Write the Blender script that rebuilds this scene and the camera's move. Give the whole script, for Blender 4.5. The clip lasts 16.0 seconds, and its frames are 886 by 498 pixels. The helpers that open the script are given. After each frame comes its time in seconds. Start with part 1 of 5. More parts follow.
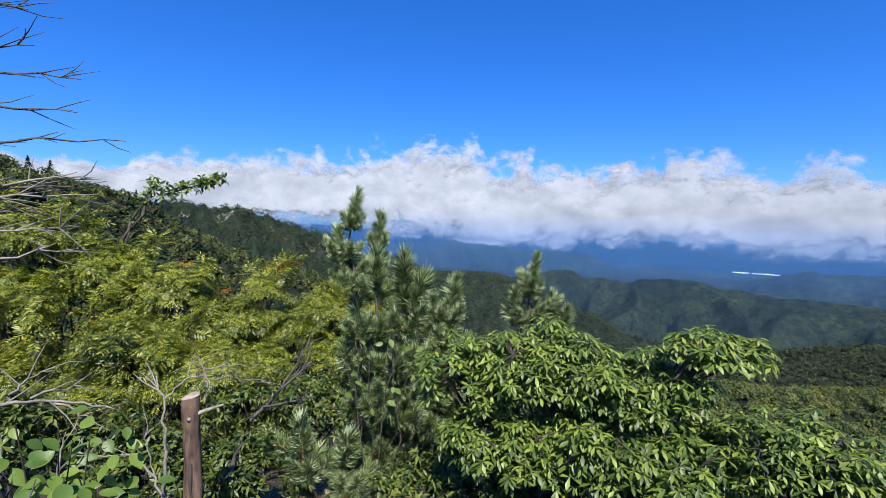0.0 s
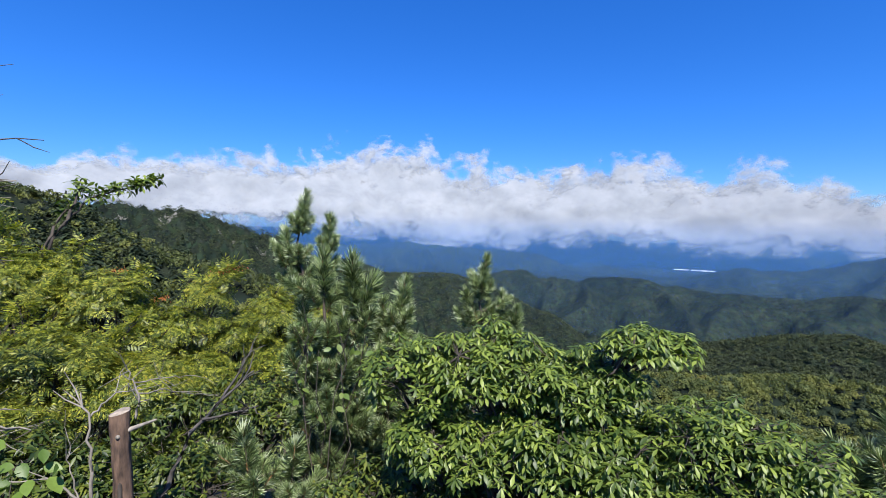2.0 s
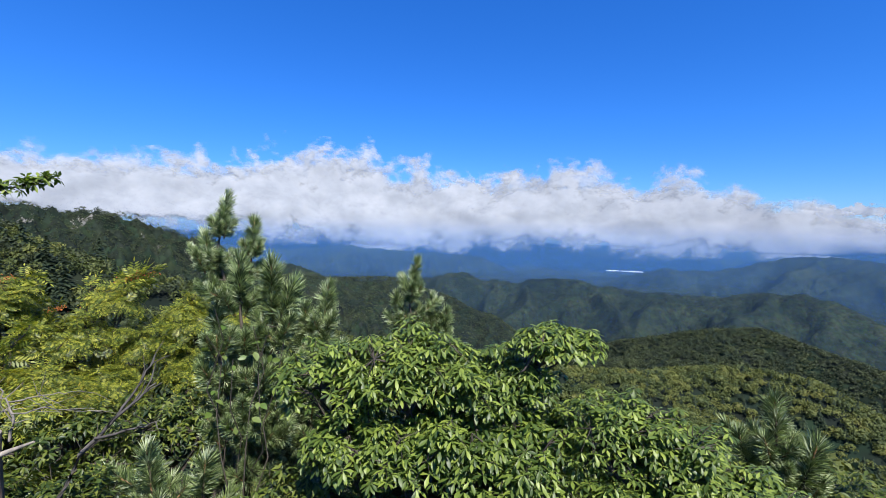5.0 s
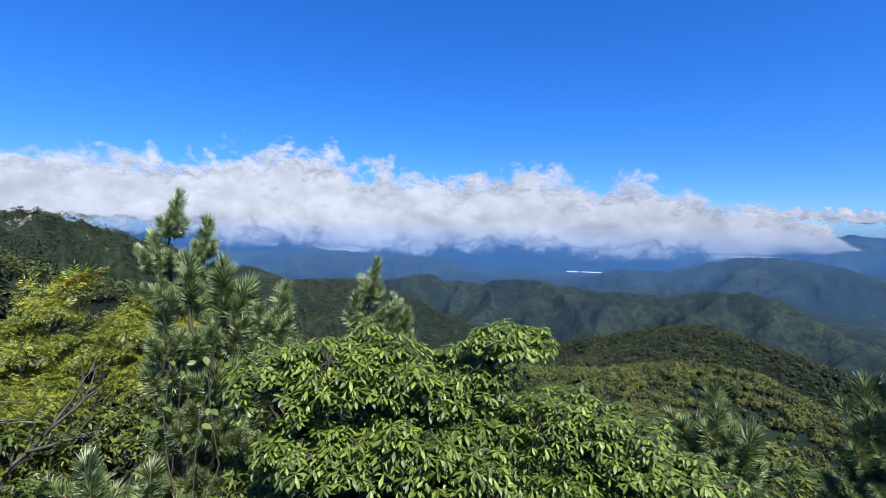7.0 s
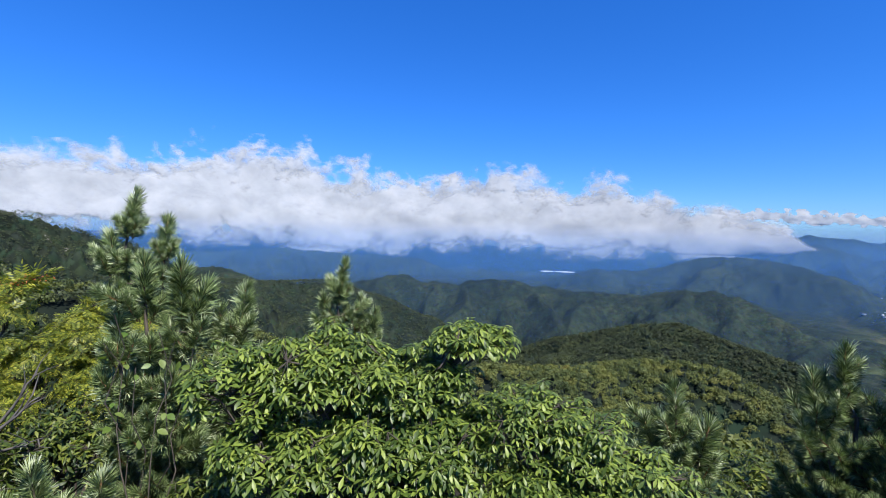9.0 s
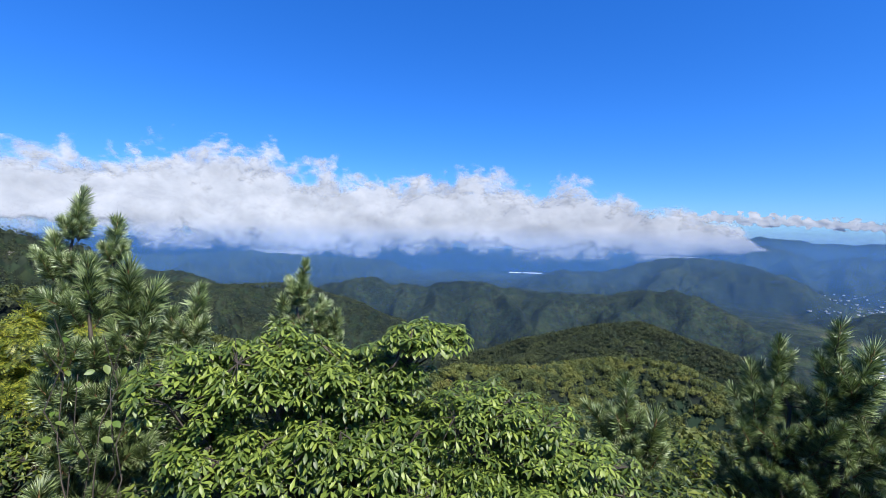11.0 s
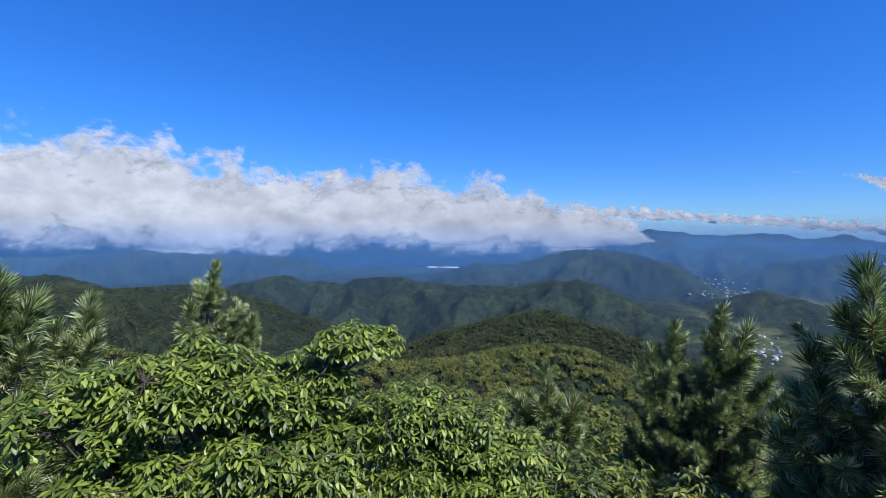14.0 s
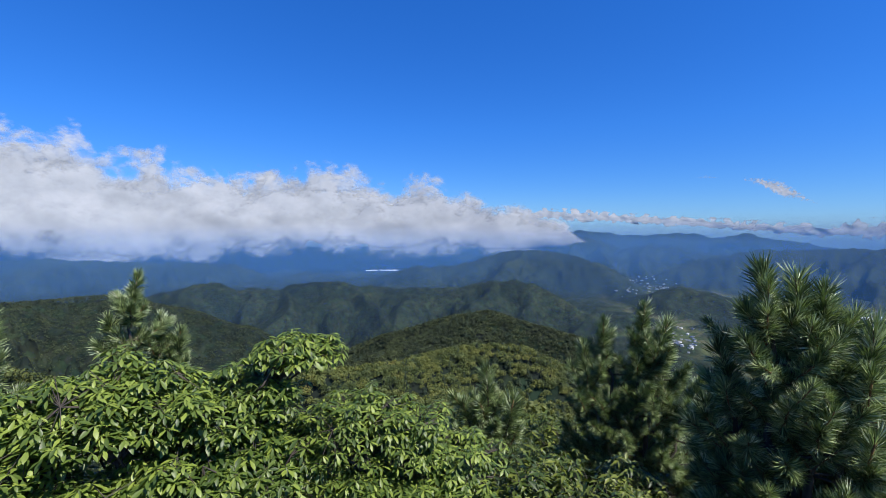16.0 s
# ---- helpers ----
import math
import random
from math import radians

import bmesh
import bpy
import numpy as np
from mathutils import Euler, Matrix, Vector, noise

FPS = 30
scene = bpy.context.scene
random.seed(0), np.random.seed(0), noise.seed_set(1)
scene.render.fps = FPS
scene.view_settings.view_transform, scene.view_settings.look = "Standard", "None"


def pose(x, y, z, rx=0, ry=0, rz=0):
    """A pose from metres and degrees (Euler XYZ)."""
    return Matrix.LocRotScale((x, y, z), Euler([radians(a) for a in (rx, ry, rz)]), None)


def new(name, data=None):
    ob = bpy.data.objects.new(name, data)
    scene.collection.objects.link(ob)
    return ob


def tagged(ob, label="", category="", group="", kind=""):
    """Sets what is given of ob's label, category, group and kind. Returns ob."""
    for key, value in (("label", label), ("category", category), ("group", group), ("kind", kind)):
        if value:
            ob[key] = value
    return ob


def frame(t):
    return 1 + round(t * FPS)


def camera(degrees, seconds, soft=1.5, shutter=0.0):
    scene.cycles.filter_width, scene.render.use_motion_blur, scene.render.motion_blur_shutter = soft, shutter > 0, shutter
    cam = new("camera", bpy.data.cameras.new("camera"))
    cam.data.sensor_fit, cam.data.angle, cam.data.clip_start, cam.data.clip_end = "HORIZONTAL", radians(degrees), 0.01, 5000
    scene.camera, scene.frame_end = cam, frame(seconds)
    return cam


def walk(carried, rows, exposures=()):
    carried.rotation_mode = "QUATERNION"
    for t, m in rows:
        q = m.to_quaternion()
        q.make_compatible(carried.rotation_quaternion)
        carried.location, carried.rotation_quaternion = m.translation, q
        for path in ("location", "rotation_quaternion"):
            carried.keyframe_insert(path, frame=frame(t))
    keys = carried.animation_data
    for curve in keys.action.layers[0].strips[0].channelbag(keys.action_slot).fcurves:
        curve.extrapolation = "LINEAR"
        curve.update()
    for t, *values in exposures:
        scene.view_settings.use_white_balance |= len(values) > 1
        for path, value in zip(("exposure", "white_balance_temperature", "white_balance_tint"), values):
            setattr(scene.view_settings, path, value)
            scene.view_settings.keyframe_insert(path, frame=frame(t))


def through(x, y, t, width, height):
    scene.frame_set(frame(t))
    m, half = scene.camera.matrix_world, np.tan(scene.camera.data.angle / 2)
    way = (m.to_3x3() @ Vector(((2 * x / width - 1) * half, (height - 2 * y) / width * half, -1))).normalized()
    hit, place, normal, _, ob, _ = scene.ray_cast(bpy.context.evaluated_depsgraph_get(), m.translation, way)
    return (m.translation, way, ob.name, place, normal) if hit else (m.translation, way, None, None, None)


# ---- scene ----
cam = camera(89.59, 16.0, soft=0.8)
PATH = [
    (0.0, pose(-0.0731, 0.0013, 1.5914, 86.140, -1.279, 6.836)),
    (0.5, pose(-0.0753, -0.0099, 1.5932, 86.291, -1.268, 5.275)),
    (1.0, pose(-0.0716, -0.0105, 1.5965, 86.375, -1.278, 3.754)),
    (1.5, pose(-0.0543, -0.0099, 1.5994, 86.384, -1.138, 2.430)),
    (2.0, pose(-0.0277, -0.0018, 1.6013, 86.416, -1.005, 1.171)),
    (2.5, pose(0.0001, 0.0000, 1.6000, 86.500, -0.800, 0.000)),
    (3.0, pose(0.0183, -0.0053, 1.6032, 86.593, -0.767, -1.116)),
    (3.5, pose(0.0367, -0.0072, 1.6037, 86.746, -0.838, -2.238)),
    (4.0, pose(0.0556, -0.0069, 1.6023, 86.871, -0.961, -3.472)),
    (6.5, pose(0.1229, -0.0293, 1.5959, 87.185, -1.156, -9.807)),
    (7.0, pose(0.1294, -0.0346, 1.5951, 87.304, -1.200, -10.691)),
    (7.5, pose(0.1414, -0.0364, 1.5953, 87.346, -1.228, -11.327)),
    (8.0, pose(0.1554, -0.0433, 1.5944, 87.323, -1.186, -11.925)),
    (8.5, pose(0.1716, -0.0438, 1.5923, 87.322, -1.205, -12.836)),
    (9.0, pose(0.1868, -0.0441, 1.5917, 87.381, -1.309, -13.832)),
    (11.5, pose(0.2562, -0.1036, 1.5865, 87.698, -0.994, -18.988)),
    (12.0, pose(0.2609, -0.1048, 1.5923, 87.600, -0.657, -20.330)),
    (12.5, pose(0.2380, -0.0741, 1.5947, 87.467, -0.489, -21.955)),
    (13.0, pose(0.2231, -0.0602, 1.5955, 87.299, -0.488, -24.012)),
    (13.5, pose(0.2147, -0.0560, 1.5986, 87.285, -0.573, -26.245)),
    (14.0, pose(0.2004, -0.0573, 1.6051, 87.306, -0.664, -28.372)),
    (14.5, pose(0.1859, -0.0592, 1.6078, 87.377, -0.688, -30.490)),
    (15.0, pose(0.1765, -0.0622, 1.6140, 87.502, -0.621, -32.540)),
    (15.5, pose(0.1756, -0.0690, 1.6186, 87.612, -0.397, -34.500)),
    (16.0, pose(0.1755, -0.0744, 1.6221, 87.684, -0.126, -36.172)),
]
EXPOSURES = [(0.0, 0.95), (9.0, 0.98), (13.0, 1.05), (13.6, 0.88), (16.0, 0.75)]
walk(cam, PATH, EXPOSURES)

scene.cycles.transparent_max_bounces = 40

# ---- world and sun ----
SUN_AZ, SUN_EL = 164.0, 54.0
world = bpy.data.worlds.new("sky")
scene.world = world
world.use_nodes = True
wn, wl = world.node_tree.nodes, world.node_tree.links
sky = wn.new("ShaderNodeTexSky")
sky.sky_type = "NISHITA"
sky.sun_disc = False
sky.sun_elevation = radians(SUN_EL)
sky.sun_rotation = radians(SUN_AZ)
sky.altitude = 1400
sky.air_density = 1.0
sky.dust_density = 0.2
sky.ozone_density = 3.0
deep = wn.new("ShaderNodeHueSaturation")
deep.inputs["Saturation"].default_value = 1.25
deep.inputs["Value"].default_value = 1.0
wl.new(sky.outputs[0], deep.inputs["Color"])
blue = wn.new("ShaderNodeMixRGB")
blue.blend_type = "MULTIPLY"
blue.inputs["Fac"].default_value = 1.0
up = wn.new("ShaderNodeTexCoord")
sep = wn.new("ShaderNodeSeparateXYZ")
wl.new(up.outputs["Generated"], sep.inputs[0])
tone = wn.new("ShaderNodeValToRGB")
for _ in range(2):
    tone.color_ramp.elements.new(0.5)
for _k, (_p, _c) in enumerate([(0.0, (0.32, 0.52, 0.95)), (0.06, (0.37, 0.61, 1.02)), (0.22, (0.38, 0.765, 1.29)), (0.6, (0.43, 0.95, 1.57))]):
    tone.color_ramp.elements[_k].position, tone.color_ramp.elements[_k].color = _p, (*_c, 1)
wl.new(sep.outputs["Z"], tone.inputs["Fac"])
wl.new(tone.outputs[0], blue.inputs[2])
wl.new(deep.outputs[0], blue.inputs[1])
wl.new(blue.outputs[0], wn["Background"].inputs["Color"])
wn["Background"].inputs["Strength"].default_value = 0.08

sun = new("sun", bpy.data.lights.new("sun", "SUN"))
sun.data.energy = 5.0
sun.data.angle = radians(0.53)
sun.data.color = (1.0, 0.96, 0.89)
_a, _e = radians(SUN_AZ), radians(SUN_EL)
SUN_DIR = Vector((math.sin(_a) * math.cos(_e), math.cos(_a) * math.cos(_e), math.sin(_e)))
sun.rotation_euler = SUN_DIR.to_track_quat("Z", "Y").to_euler()
sun.location = (0, 0, 60)

rng = np.random.default_rng(7)


# ---- materials ----
def material(name):
    m = bpy.data.materials.new(name)
    m.use_nodes = True
    return m, m.node_tree.nodes, m.node_tree.links, m.node_tree.nodes["Principled BSDF"]


def ramp(nodes, stops):
    r = nodes.new("ShaderNodeValToRGB")
    e = r.color_ramp.elements
    while len(e) < len(stops):
        e.new(0.5)
    for k, (p, c) in zip(e, stops):
        k.position, k.color = p, (*c, 1)
    return r


def noise_node(nodes, links, scale, detail=4, vector=None, rough=0.55):
    n = nodes.new("ShaderNodeTexNoise")
    n.inputs["Scale"].default_value = scale
    n.inputs["Detail"].default_value = detail
    n.inputs["Roughness"].default_value = rough
    if vector is not None:
        links.new(vector, n.inputs["Vector"])
    return n


def math_node(nodes, links, op, a, b):
    n = nodes.new("ShaderNodeMath")
    n.operation = op
    for k, v in enumerate((a, b)):
        if isinstance(v, (int, float)):
            n.inputs[k].default_value = v
        else:
            links.new(v, n.inputs[k])
    return n.outputs[0]


def leaf_material(name, stops, through_col, through=0.35, rough=0.45, joined=True, drift=1.7, speckle=0.6):
    """Leaf: a waxy surface with light coming through it; the tone varies from leaf to leaf."""
    m, n, l, b = material(name)
    if joined:
        rnd = n.new("ShaderNodeNewGeometry").outputs["Random Per Island"]
    else:
        rnd = n.new("ShaderNodeObjectInfo").outputs["Random"]
    geo = n.new("ShaderNodeNewGeometry")
    big = noise_node(n, l, drift, 3, geo.outputs["Position"])
    mix = math_node(n, l, "ADD", math_node(n, l, "MULTIPLY", rnd, speckle), math_node(n, l, "MULTIPLY", big.outputs["Fac"], 1 - speckle))
    r = ramp(n, stops)
    l.new(mix, r.inputs["Fac"])
    fine = noise_node(n, l, 90, 2, geo.outputs["Position"])
    tint = n.new("ShaderNodeMixRGB")
    tint.blend_type = "MULTIPLY"
    tint.inputs["Fac"].default_value = 0.35
    l.new(r.outputs[0], tint.inputs[1])
    l.new(fine.outputs["Fac"], tint.inputs[2])
    l.new(tint.outputs[0], b.inputs["Base Color"])
    b.inputs["Roughness"].default_value = rough
    b.inputs["Specular IOR Level"].default_value = 0.4
    bump = n.new("ShaderNodeBump")
    bump.inputs["Strength"].default_value = 0.3
    bump.inputs["Distance"].default_value = 0.002
    l.new(fine.outputs["Fac"], bump.inputs["Height"])
    l.new(bump.outputs[0], b.inputs["Normal"])
    t = n.new("ShaderNodeBsdfTranslucent")
    tc = n.new("ShaderNodeMixRGB")
    tc.blend_type = "MULTIPLY"
    tc.inputs["Fac"].default_value = 1.0
    tc.inputs[2].default_value = (*through_col, 1)
    l.new(r.outputs[0], tc.inputs[1])
    l.new(tc.outputs[0], t.inputs["Color"])
    mx = n.new("ShaderNodeMixShader")
    mx.inputs[0].default_value = through
    l.new(b.outputs[0], mx.inputs[1])
    l.new(t.outputs[0], mx.inputs[2])
    l.new(mx.outputs[0], n["Material Output"].inputs["Surface"])
    return m


def bark_material(name, dark, light, scale=30, rough=0.85):
    m, n, l, b = material(name)
    tc = n.new("ShaderNodeTexCoord")
    mp = n.new("ShaderNodeMapping")
    mp.inputs["Scale"].default_value = (1, 1, 0.25)
    l.new(tc.outputs["Object"], mp.inputs["Vector"])
    a = noise_node(n, l, scale, 6, mp.outputs[0])
    c = noise_node(n, l, scale * 0.2, 3, tc.outputs["Object"])
    s = math_node(n, l, "ADD", math_node(n, l, "MULTIPLY", a.outputs["Fac"], 0.65), math_node(n, l, "MULTIPLY", c.outputs["Fac"], 0.35))
    r = ramp(n, [(0.36, dark), (0.62, light)])
    l.new(s, r.inputs["Fac"])
    l.new(r.outputs[0], b.inputs["Base Color"])
    b.inputs["Roughness"].default_value = rough
    bump = n.new("ShaderNodeBump")
    bump.inputs["Strength"].default_value = 0.7
    bump.inputs["Distance"].default_value = 0.006
    l.new(a.outputs["Fac"], bump.inputs["Height"])
    l.new(bump.outputs[0], b.inputs["Normal"])
    return m


AZALEA = [(0.22, (0.045, 0.08, 0.017)), (0.5, (0.112, 0.165, 0.03)), (0.78, (0.25, 0.315, 0.056))]
M_azalea = leaf_material("azalea_leaf", AZALEA, (1.25, 1.45, 0.45), 0.28)
M_azalea_one = leaf_material("azalea_leaf_single", AZALEA, (1.25, 1.45, 0.45), 0.28, joined=False)
M_rowan = leaf_material("rowan_leaf", [(0.2, (0.04, 0.074, 0.014)), (0.48, (0.165, 0.205, 0.03)), (0.76, (0.39, 0.40, 0.056)), (0.96, (0.45, 0.27, 0.05))], (1.4, 1.35, 0.4), 0.38)
M_under = leaf_material("undergrowth_leaf", [(0.22, (0.018, 0.038, 0.009)), (0.5, (0.07, 0.105, 0.016)), (0.8, (0.17, 0.195, 0.03))], (1.3, 1.35, 0.45), 0.24)
M_broad_one = leaf_material("broad_leaf_single", [(0.15, (0.06, 0.12, 0.02)), (0.5, (0.12, 0.195, 0.032)), (0.85, (0.22, 0.30, 0.05))], (1.3, 1.4, 0.5), 0.32, joined=False)
M_vine_one = leaf_material("vine_leaf_single", [(0.15, (0.08, 0.15, 0.03)), (0.5, (0.13, 0.19, 0.04)), (0.85, (0.2, 0.25, 0.08))], (1.3, 1.4, 0.5), 0.3, joined=False)
M_needle = leaf_material("pine_needle", [(0.25, (0.05, 0.08, 0.026)), (0.45, (0.165, 0.23, 0.08)), (0.62, (0.35, 0.43, 0.19)), (0.78, (0.6, 0.66, 0.45))], (0.95, 1.1, 0.6), 0.14, rough=0.38)
M_hill = leaf_material("hillside_canopy", [(0.3, (0.026, 0.045, 0.012)), (0.46, (0.07, 0.094, 0.021)), (0.62, (0.145, 0.157, 0.032)), (0.78, (0.19, 0.15, 0.04))], (1.4, 1.4, 0.5), 0.16, rough=0.7, drift=0.16, speckle=0.12)
M_knoll = leaf_material("knoll_canopy", [(0.3, (0.014, 0.024, 0.01)), (0.5, (0.032, 0.047, 0.015)), (0.7, (0.07, 0.086, 0.026))], (1.3, 1.4, 0.5), 0.14, rough=0.7, drift=0.06, speckle=0.25)
M_fir = leaf_material("conifer_canopy", [(0.15, (0.014, 0.028, 0.012)), (0.85, (0.035, 0.055, 0.022))], (1.1, 1.3, 0.5), 0.12, rough=0.7)
M_berry = leaf_material("rowan_berry", [(0.1, (0.4, 0.10, 0.03)), (0.9, (0.55, 0.2, 0.05))], (1.2, 0.8, 0.4), 0.15, rough=0.35)
M_bark = bark_material("dark_bark", (0.018, 0.014, 0.011), (0.075, 0.06, 0.048))
M_pinebark = bark_material("pine_bark", (0.025, 0.02, 0.016), (0.10, 0.08, 0.06))
M_shoot = bark_material("pine_shoot", (0.07, 0.04, 0.02), (0.26, 0.14, 0.06), 60)
M_dead = bark_material("bleached_dead_wood", (0.085, 0.076, 0.066), (0.27, 0.24, 0.20), 40)
M_deaddark = bark_material("weathered_dead_wood", (0.02, 0.018, 0.017), (0.09, 0.08, 0.072), 40)
M_post = bark_material("post_bark", (0.022, 0.013, 0.009), (0.17, 0.105, 0.07), 48)
M_roof = bark_material("pale_roof", (0.2, 0.21, 0.23), (0.46, 0.47, 0.48), 0.4)
M_wall = bark_material("pale_plaster", (0.45, 0.44, 0.42), (0.7, 0.69, 0.66), 0.5)
M_film = bark_material("white_greenhouse_film", (0.72, 0.74, 0.76), (0.86, 0.87, 0.88), 0.3, 0.3)
M_cut = bark_material("sawn_post_top", (0.17, 0.14, 0.11), (0.36, 0.30, 0.24), 50)


def terrain_material():
    m, n, l, b = material("forested_ground")
    geo = n.new("ShaderNodeNewGeometry")
    pos = geo.outputs["Position"]
    # canopy crowns seen as rounded cells
    vor = n.new("ShaderNodeTexVoronoi")
    vor.feature = "SMOOTH_F1"
    vor.inputs["Scale"].default_value = 0.11
    vor.inputs["Smoothness"].default_value = 0.4
    l.new(pos, vor.inputs["Vector"])
    vor2 = n.new("ShaderNodeTexVoronoi")
    vor2.inputs["Scale"].default_value = 0.035
    l.new(pos, vor2.inputs["Vector"])
    big = noise_node(n, l, 0.004, 5, pos)
    mid = noise_node(n, l, 0.03, 5, pos)
    s = math_node(n, l, "ADD", math_node(n, l, "MULTIPLY", big.outputs["Fac"], 0.5), math_node(n, l, "MULTIPLY", mid.outputs["Fac"], 0.5))
    r = ramp(n, [(0.36, (0.0062, 0.011, 0.0086)), (0.5, (0.0105, 0.0168, 0.0105)), (0.66, (0.0225, 0.031, 0.016))])
    l.new(s, r.inputs["Fac"])
    cell = n.new("ShaderNodeMixRGB")
    cell.blend_type = "MULTIPLY"
    cell.inputs["Fac"].default_value = 0.65
    l.new(r.outputs[0], cell.inputs[1])
    hs = n.new("ShaderNodeHueSaturation")
    hs.inputs["Saturation"].default_value = 0.25
    hs.inputs["Value"].default_value = 1.7
    l.new(vor.outputs["Color"], hs.inputs["Color"])
    l.new(hs.outputs[0], cell.inputs[2])
    # bare rock on the crags, given by the ground's own rock attribute
    rock_at = n.new("ShaderNodeAttribute")
    rock_at.attribute_name = "rock"
    rn = noise_node(n, l, 0.11, 6, pos, 0.7)
    rk = ramp(n, [(0.35, (0.05, 0.05, 0.046)), (0.65, (0.17, 0.165, 0.15))])
    l.new(rn.outputs["Fac"], rk.inputs["Fac"])
    rm = n.new("ShaderNodeMixRGB")
    l.new(cell.outputs[0], rm.inputs[1])
    l.new(rk.outputs[0], rm.inputs[2])
    l.new(math_node(n, l, "GREATER_THAN", math_node(n, l, "MULTIPLY", rock_at.outputs["Fac"], rn.outputs["Fac"]), 0.47), rm.inputs["Fac"])
    # fields and bare soil on the valley floor, litter under the shrubs by the path
    fl_at = n.new("ShaderNodeAttribute")
    fl_at.attribute_name = "field"
    fv = n.new("ShaderNodeTexVoronoi")
    fv.inputs["Scale"].default_value = 0.022
    l.new(pos, fv.inputs["Vector"])
    fr = ramp(n, [(0.2, (0.06, 0.09, 0.03)), (0.5, (0.10, 0.12, 0.045)), (0.8, (0.17, 0.16, 0.09))])
    l.new(fv.outputs["Color"], fr.inputs["Fac"])
    fm = n.new("ShaderNodeMixRGB")
    l.new(fl_at.outputs["Fac"], fm.inputs["Fac"])
    l.new(rm.outputs[0], fm.inputs[1])
    l.new(fr.outputs[0], fm.inputs[2])
    so_at = n.new("ShaderNodeAttribute")
    so_at.attribute_name = "litter"
    sn = noise_node(n, l, 9, 6, pos)
    sr = ramp(n, [(0.35, (0.025, 0.022, 0.012)), (0.65, (0.085, 0.065, 0.04))])
    l.new(sn.outputs["Fac"], sr.inputs["Fac"])
    sm = n.new("ShaderNodeMixRGB")
    l.new(so_at.outputs["Fac"], sm.inputs["Fac"])
    l.new(fm.outputs[0], sm.inputs[1])
    l.new(sr.outputs[0], sm.inputs[2])
    l.new(sm.outputs[0], b.inputs["Base Color"])
    b.inputs["Roughness"].default_value = 0.95
    b.inputs["Specular IOR Level"].default_value = 0.1
    h = math_node(n, l, "SUBTRACT", math_node(n, l, "MULTIPLY", vor2.outputs["Distance"], 0.3), vor.outputs["Distance"])
    bump = n.new("ShaderNodeBump")
    bump.inputs["Strength"].default_value = 0.9
    bump.inputs["Distance"].default_value = 2.0
    l.new(h, bump.inputs["Height"])
    l.new(bump.outputs[0], b.inputs["Normal"])
    return m


M_ground = terrain_material()


def cloud_material(name, edge_soft, scale):
    """White scattering body that thins out to nothing at its ragged edge."""
    m, n, l, b = material(name)
    geo = n.new("ShaderNodeNewGeometry")
    at = n.new("ShaderNodeAttribute")
    at.attribute_name = "body"
    nz = noise_node(n, l, scale, 8, geo.outputs["Position"], 0.62)
    e = math_node(n, l, "ADD", at.outputs["Fac"], math_node(n, l, "MULTIPLY", math_node(n, l, "SUBTRACT", nz.outputs["Fac"], 0.5), 1.1))
    mr = n.new("ShaderNodeMapRange")
    mr.interpolation_type = "SMOOTHSTEP"
    mr.inputs["From Min"].default_value = 0.0
    mr.inputs["From Max"].default_value = edge_soft
    l.new(e, mr.inputs["Value"])
    d = n.new("ShaderNodeBsdfDiffuse")
    white = ramp(n, [(0.3, (0.315, 0.34, 0.37)), (0.5, (0.365, 0.39, 0.42)), (0.68, (0.41, 0.43, 0.455))])
    puff = noise_node(n, l, scale * 0.62, 6, geo.outputs["Position"], 0.6)
    l.new(puff.outputs["Fac"], white.inputs["Fac"])
    l.new(white.outputs[0], d.inputs["Color"])
    bump = n.new("ShaderNodeBump")
    bump.inputs["Strength"].default_value = 0.03
    bump.inputs["Distance"].default_value = 60.0
    nz2 = noise_node(n, l, scale * 1.1, 8, geo.outputs["Position"], 0.62)
    l.new(nz2.outputs["Fac"], bump.inputs["Height"])
    l.new(bump.outputs[0], d.inputs["Normal"])
    glow = n.new("ShaderNodeBsdfTranslucent")
    l.new(white.outputs[0], glow.inputs["Color"])
    both = n.new("ShaderNodeMixShader")
    both.inputs[0].default_value = 0.4
    l.new(d.outputs[0], both.inputs[1])
    l.new(glow.outputs[0], both.inputs[2])
    tr = n.new("ShaderNodeBsdfTransparent")
    mx = n.new("ShaderNodeMixShader")
    thin = n.new("ShaderNodeMapRange")
    thin.inputs["From Min"].default_value = 0.3
    thin.inputs["From Max"].default_value = 0.55
    thin.inputs["To Min"].default_value = 0.86
    thin.inputs["To Max"].default_value = 1.0
    nz3 = noise_node(n, l, scale * 0.55, 7, geo.outputs["Position"], 0.6)
    l.new(nz3.outputs["Fac"], thin.inputs["Value"])
    l.new(math_node(n, l, "MULTIPLY", mr.outputs[0], thin.outputs[0]), mx.inputs[0])
    l.new(tr.outputs[0], mx.inputs[1])
    l.new(both.outputs[0], mx.inputs[2])
    l.new(mx.outputs[0], n["Material Output"].inputs["Surface"])
    return m


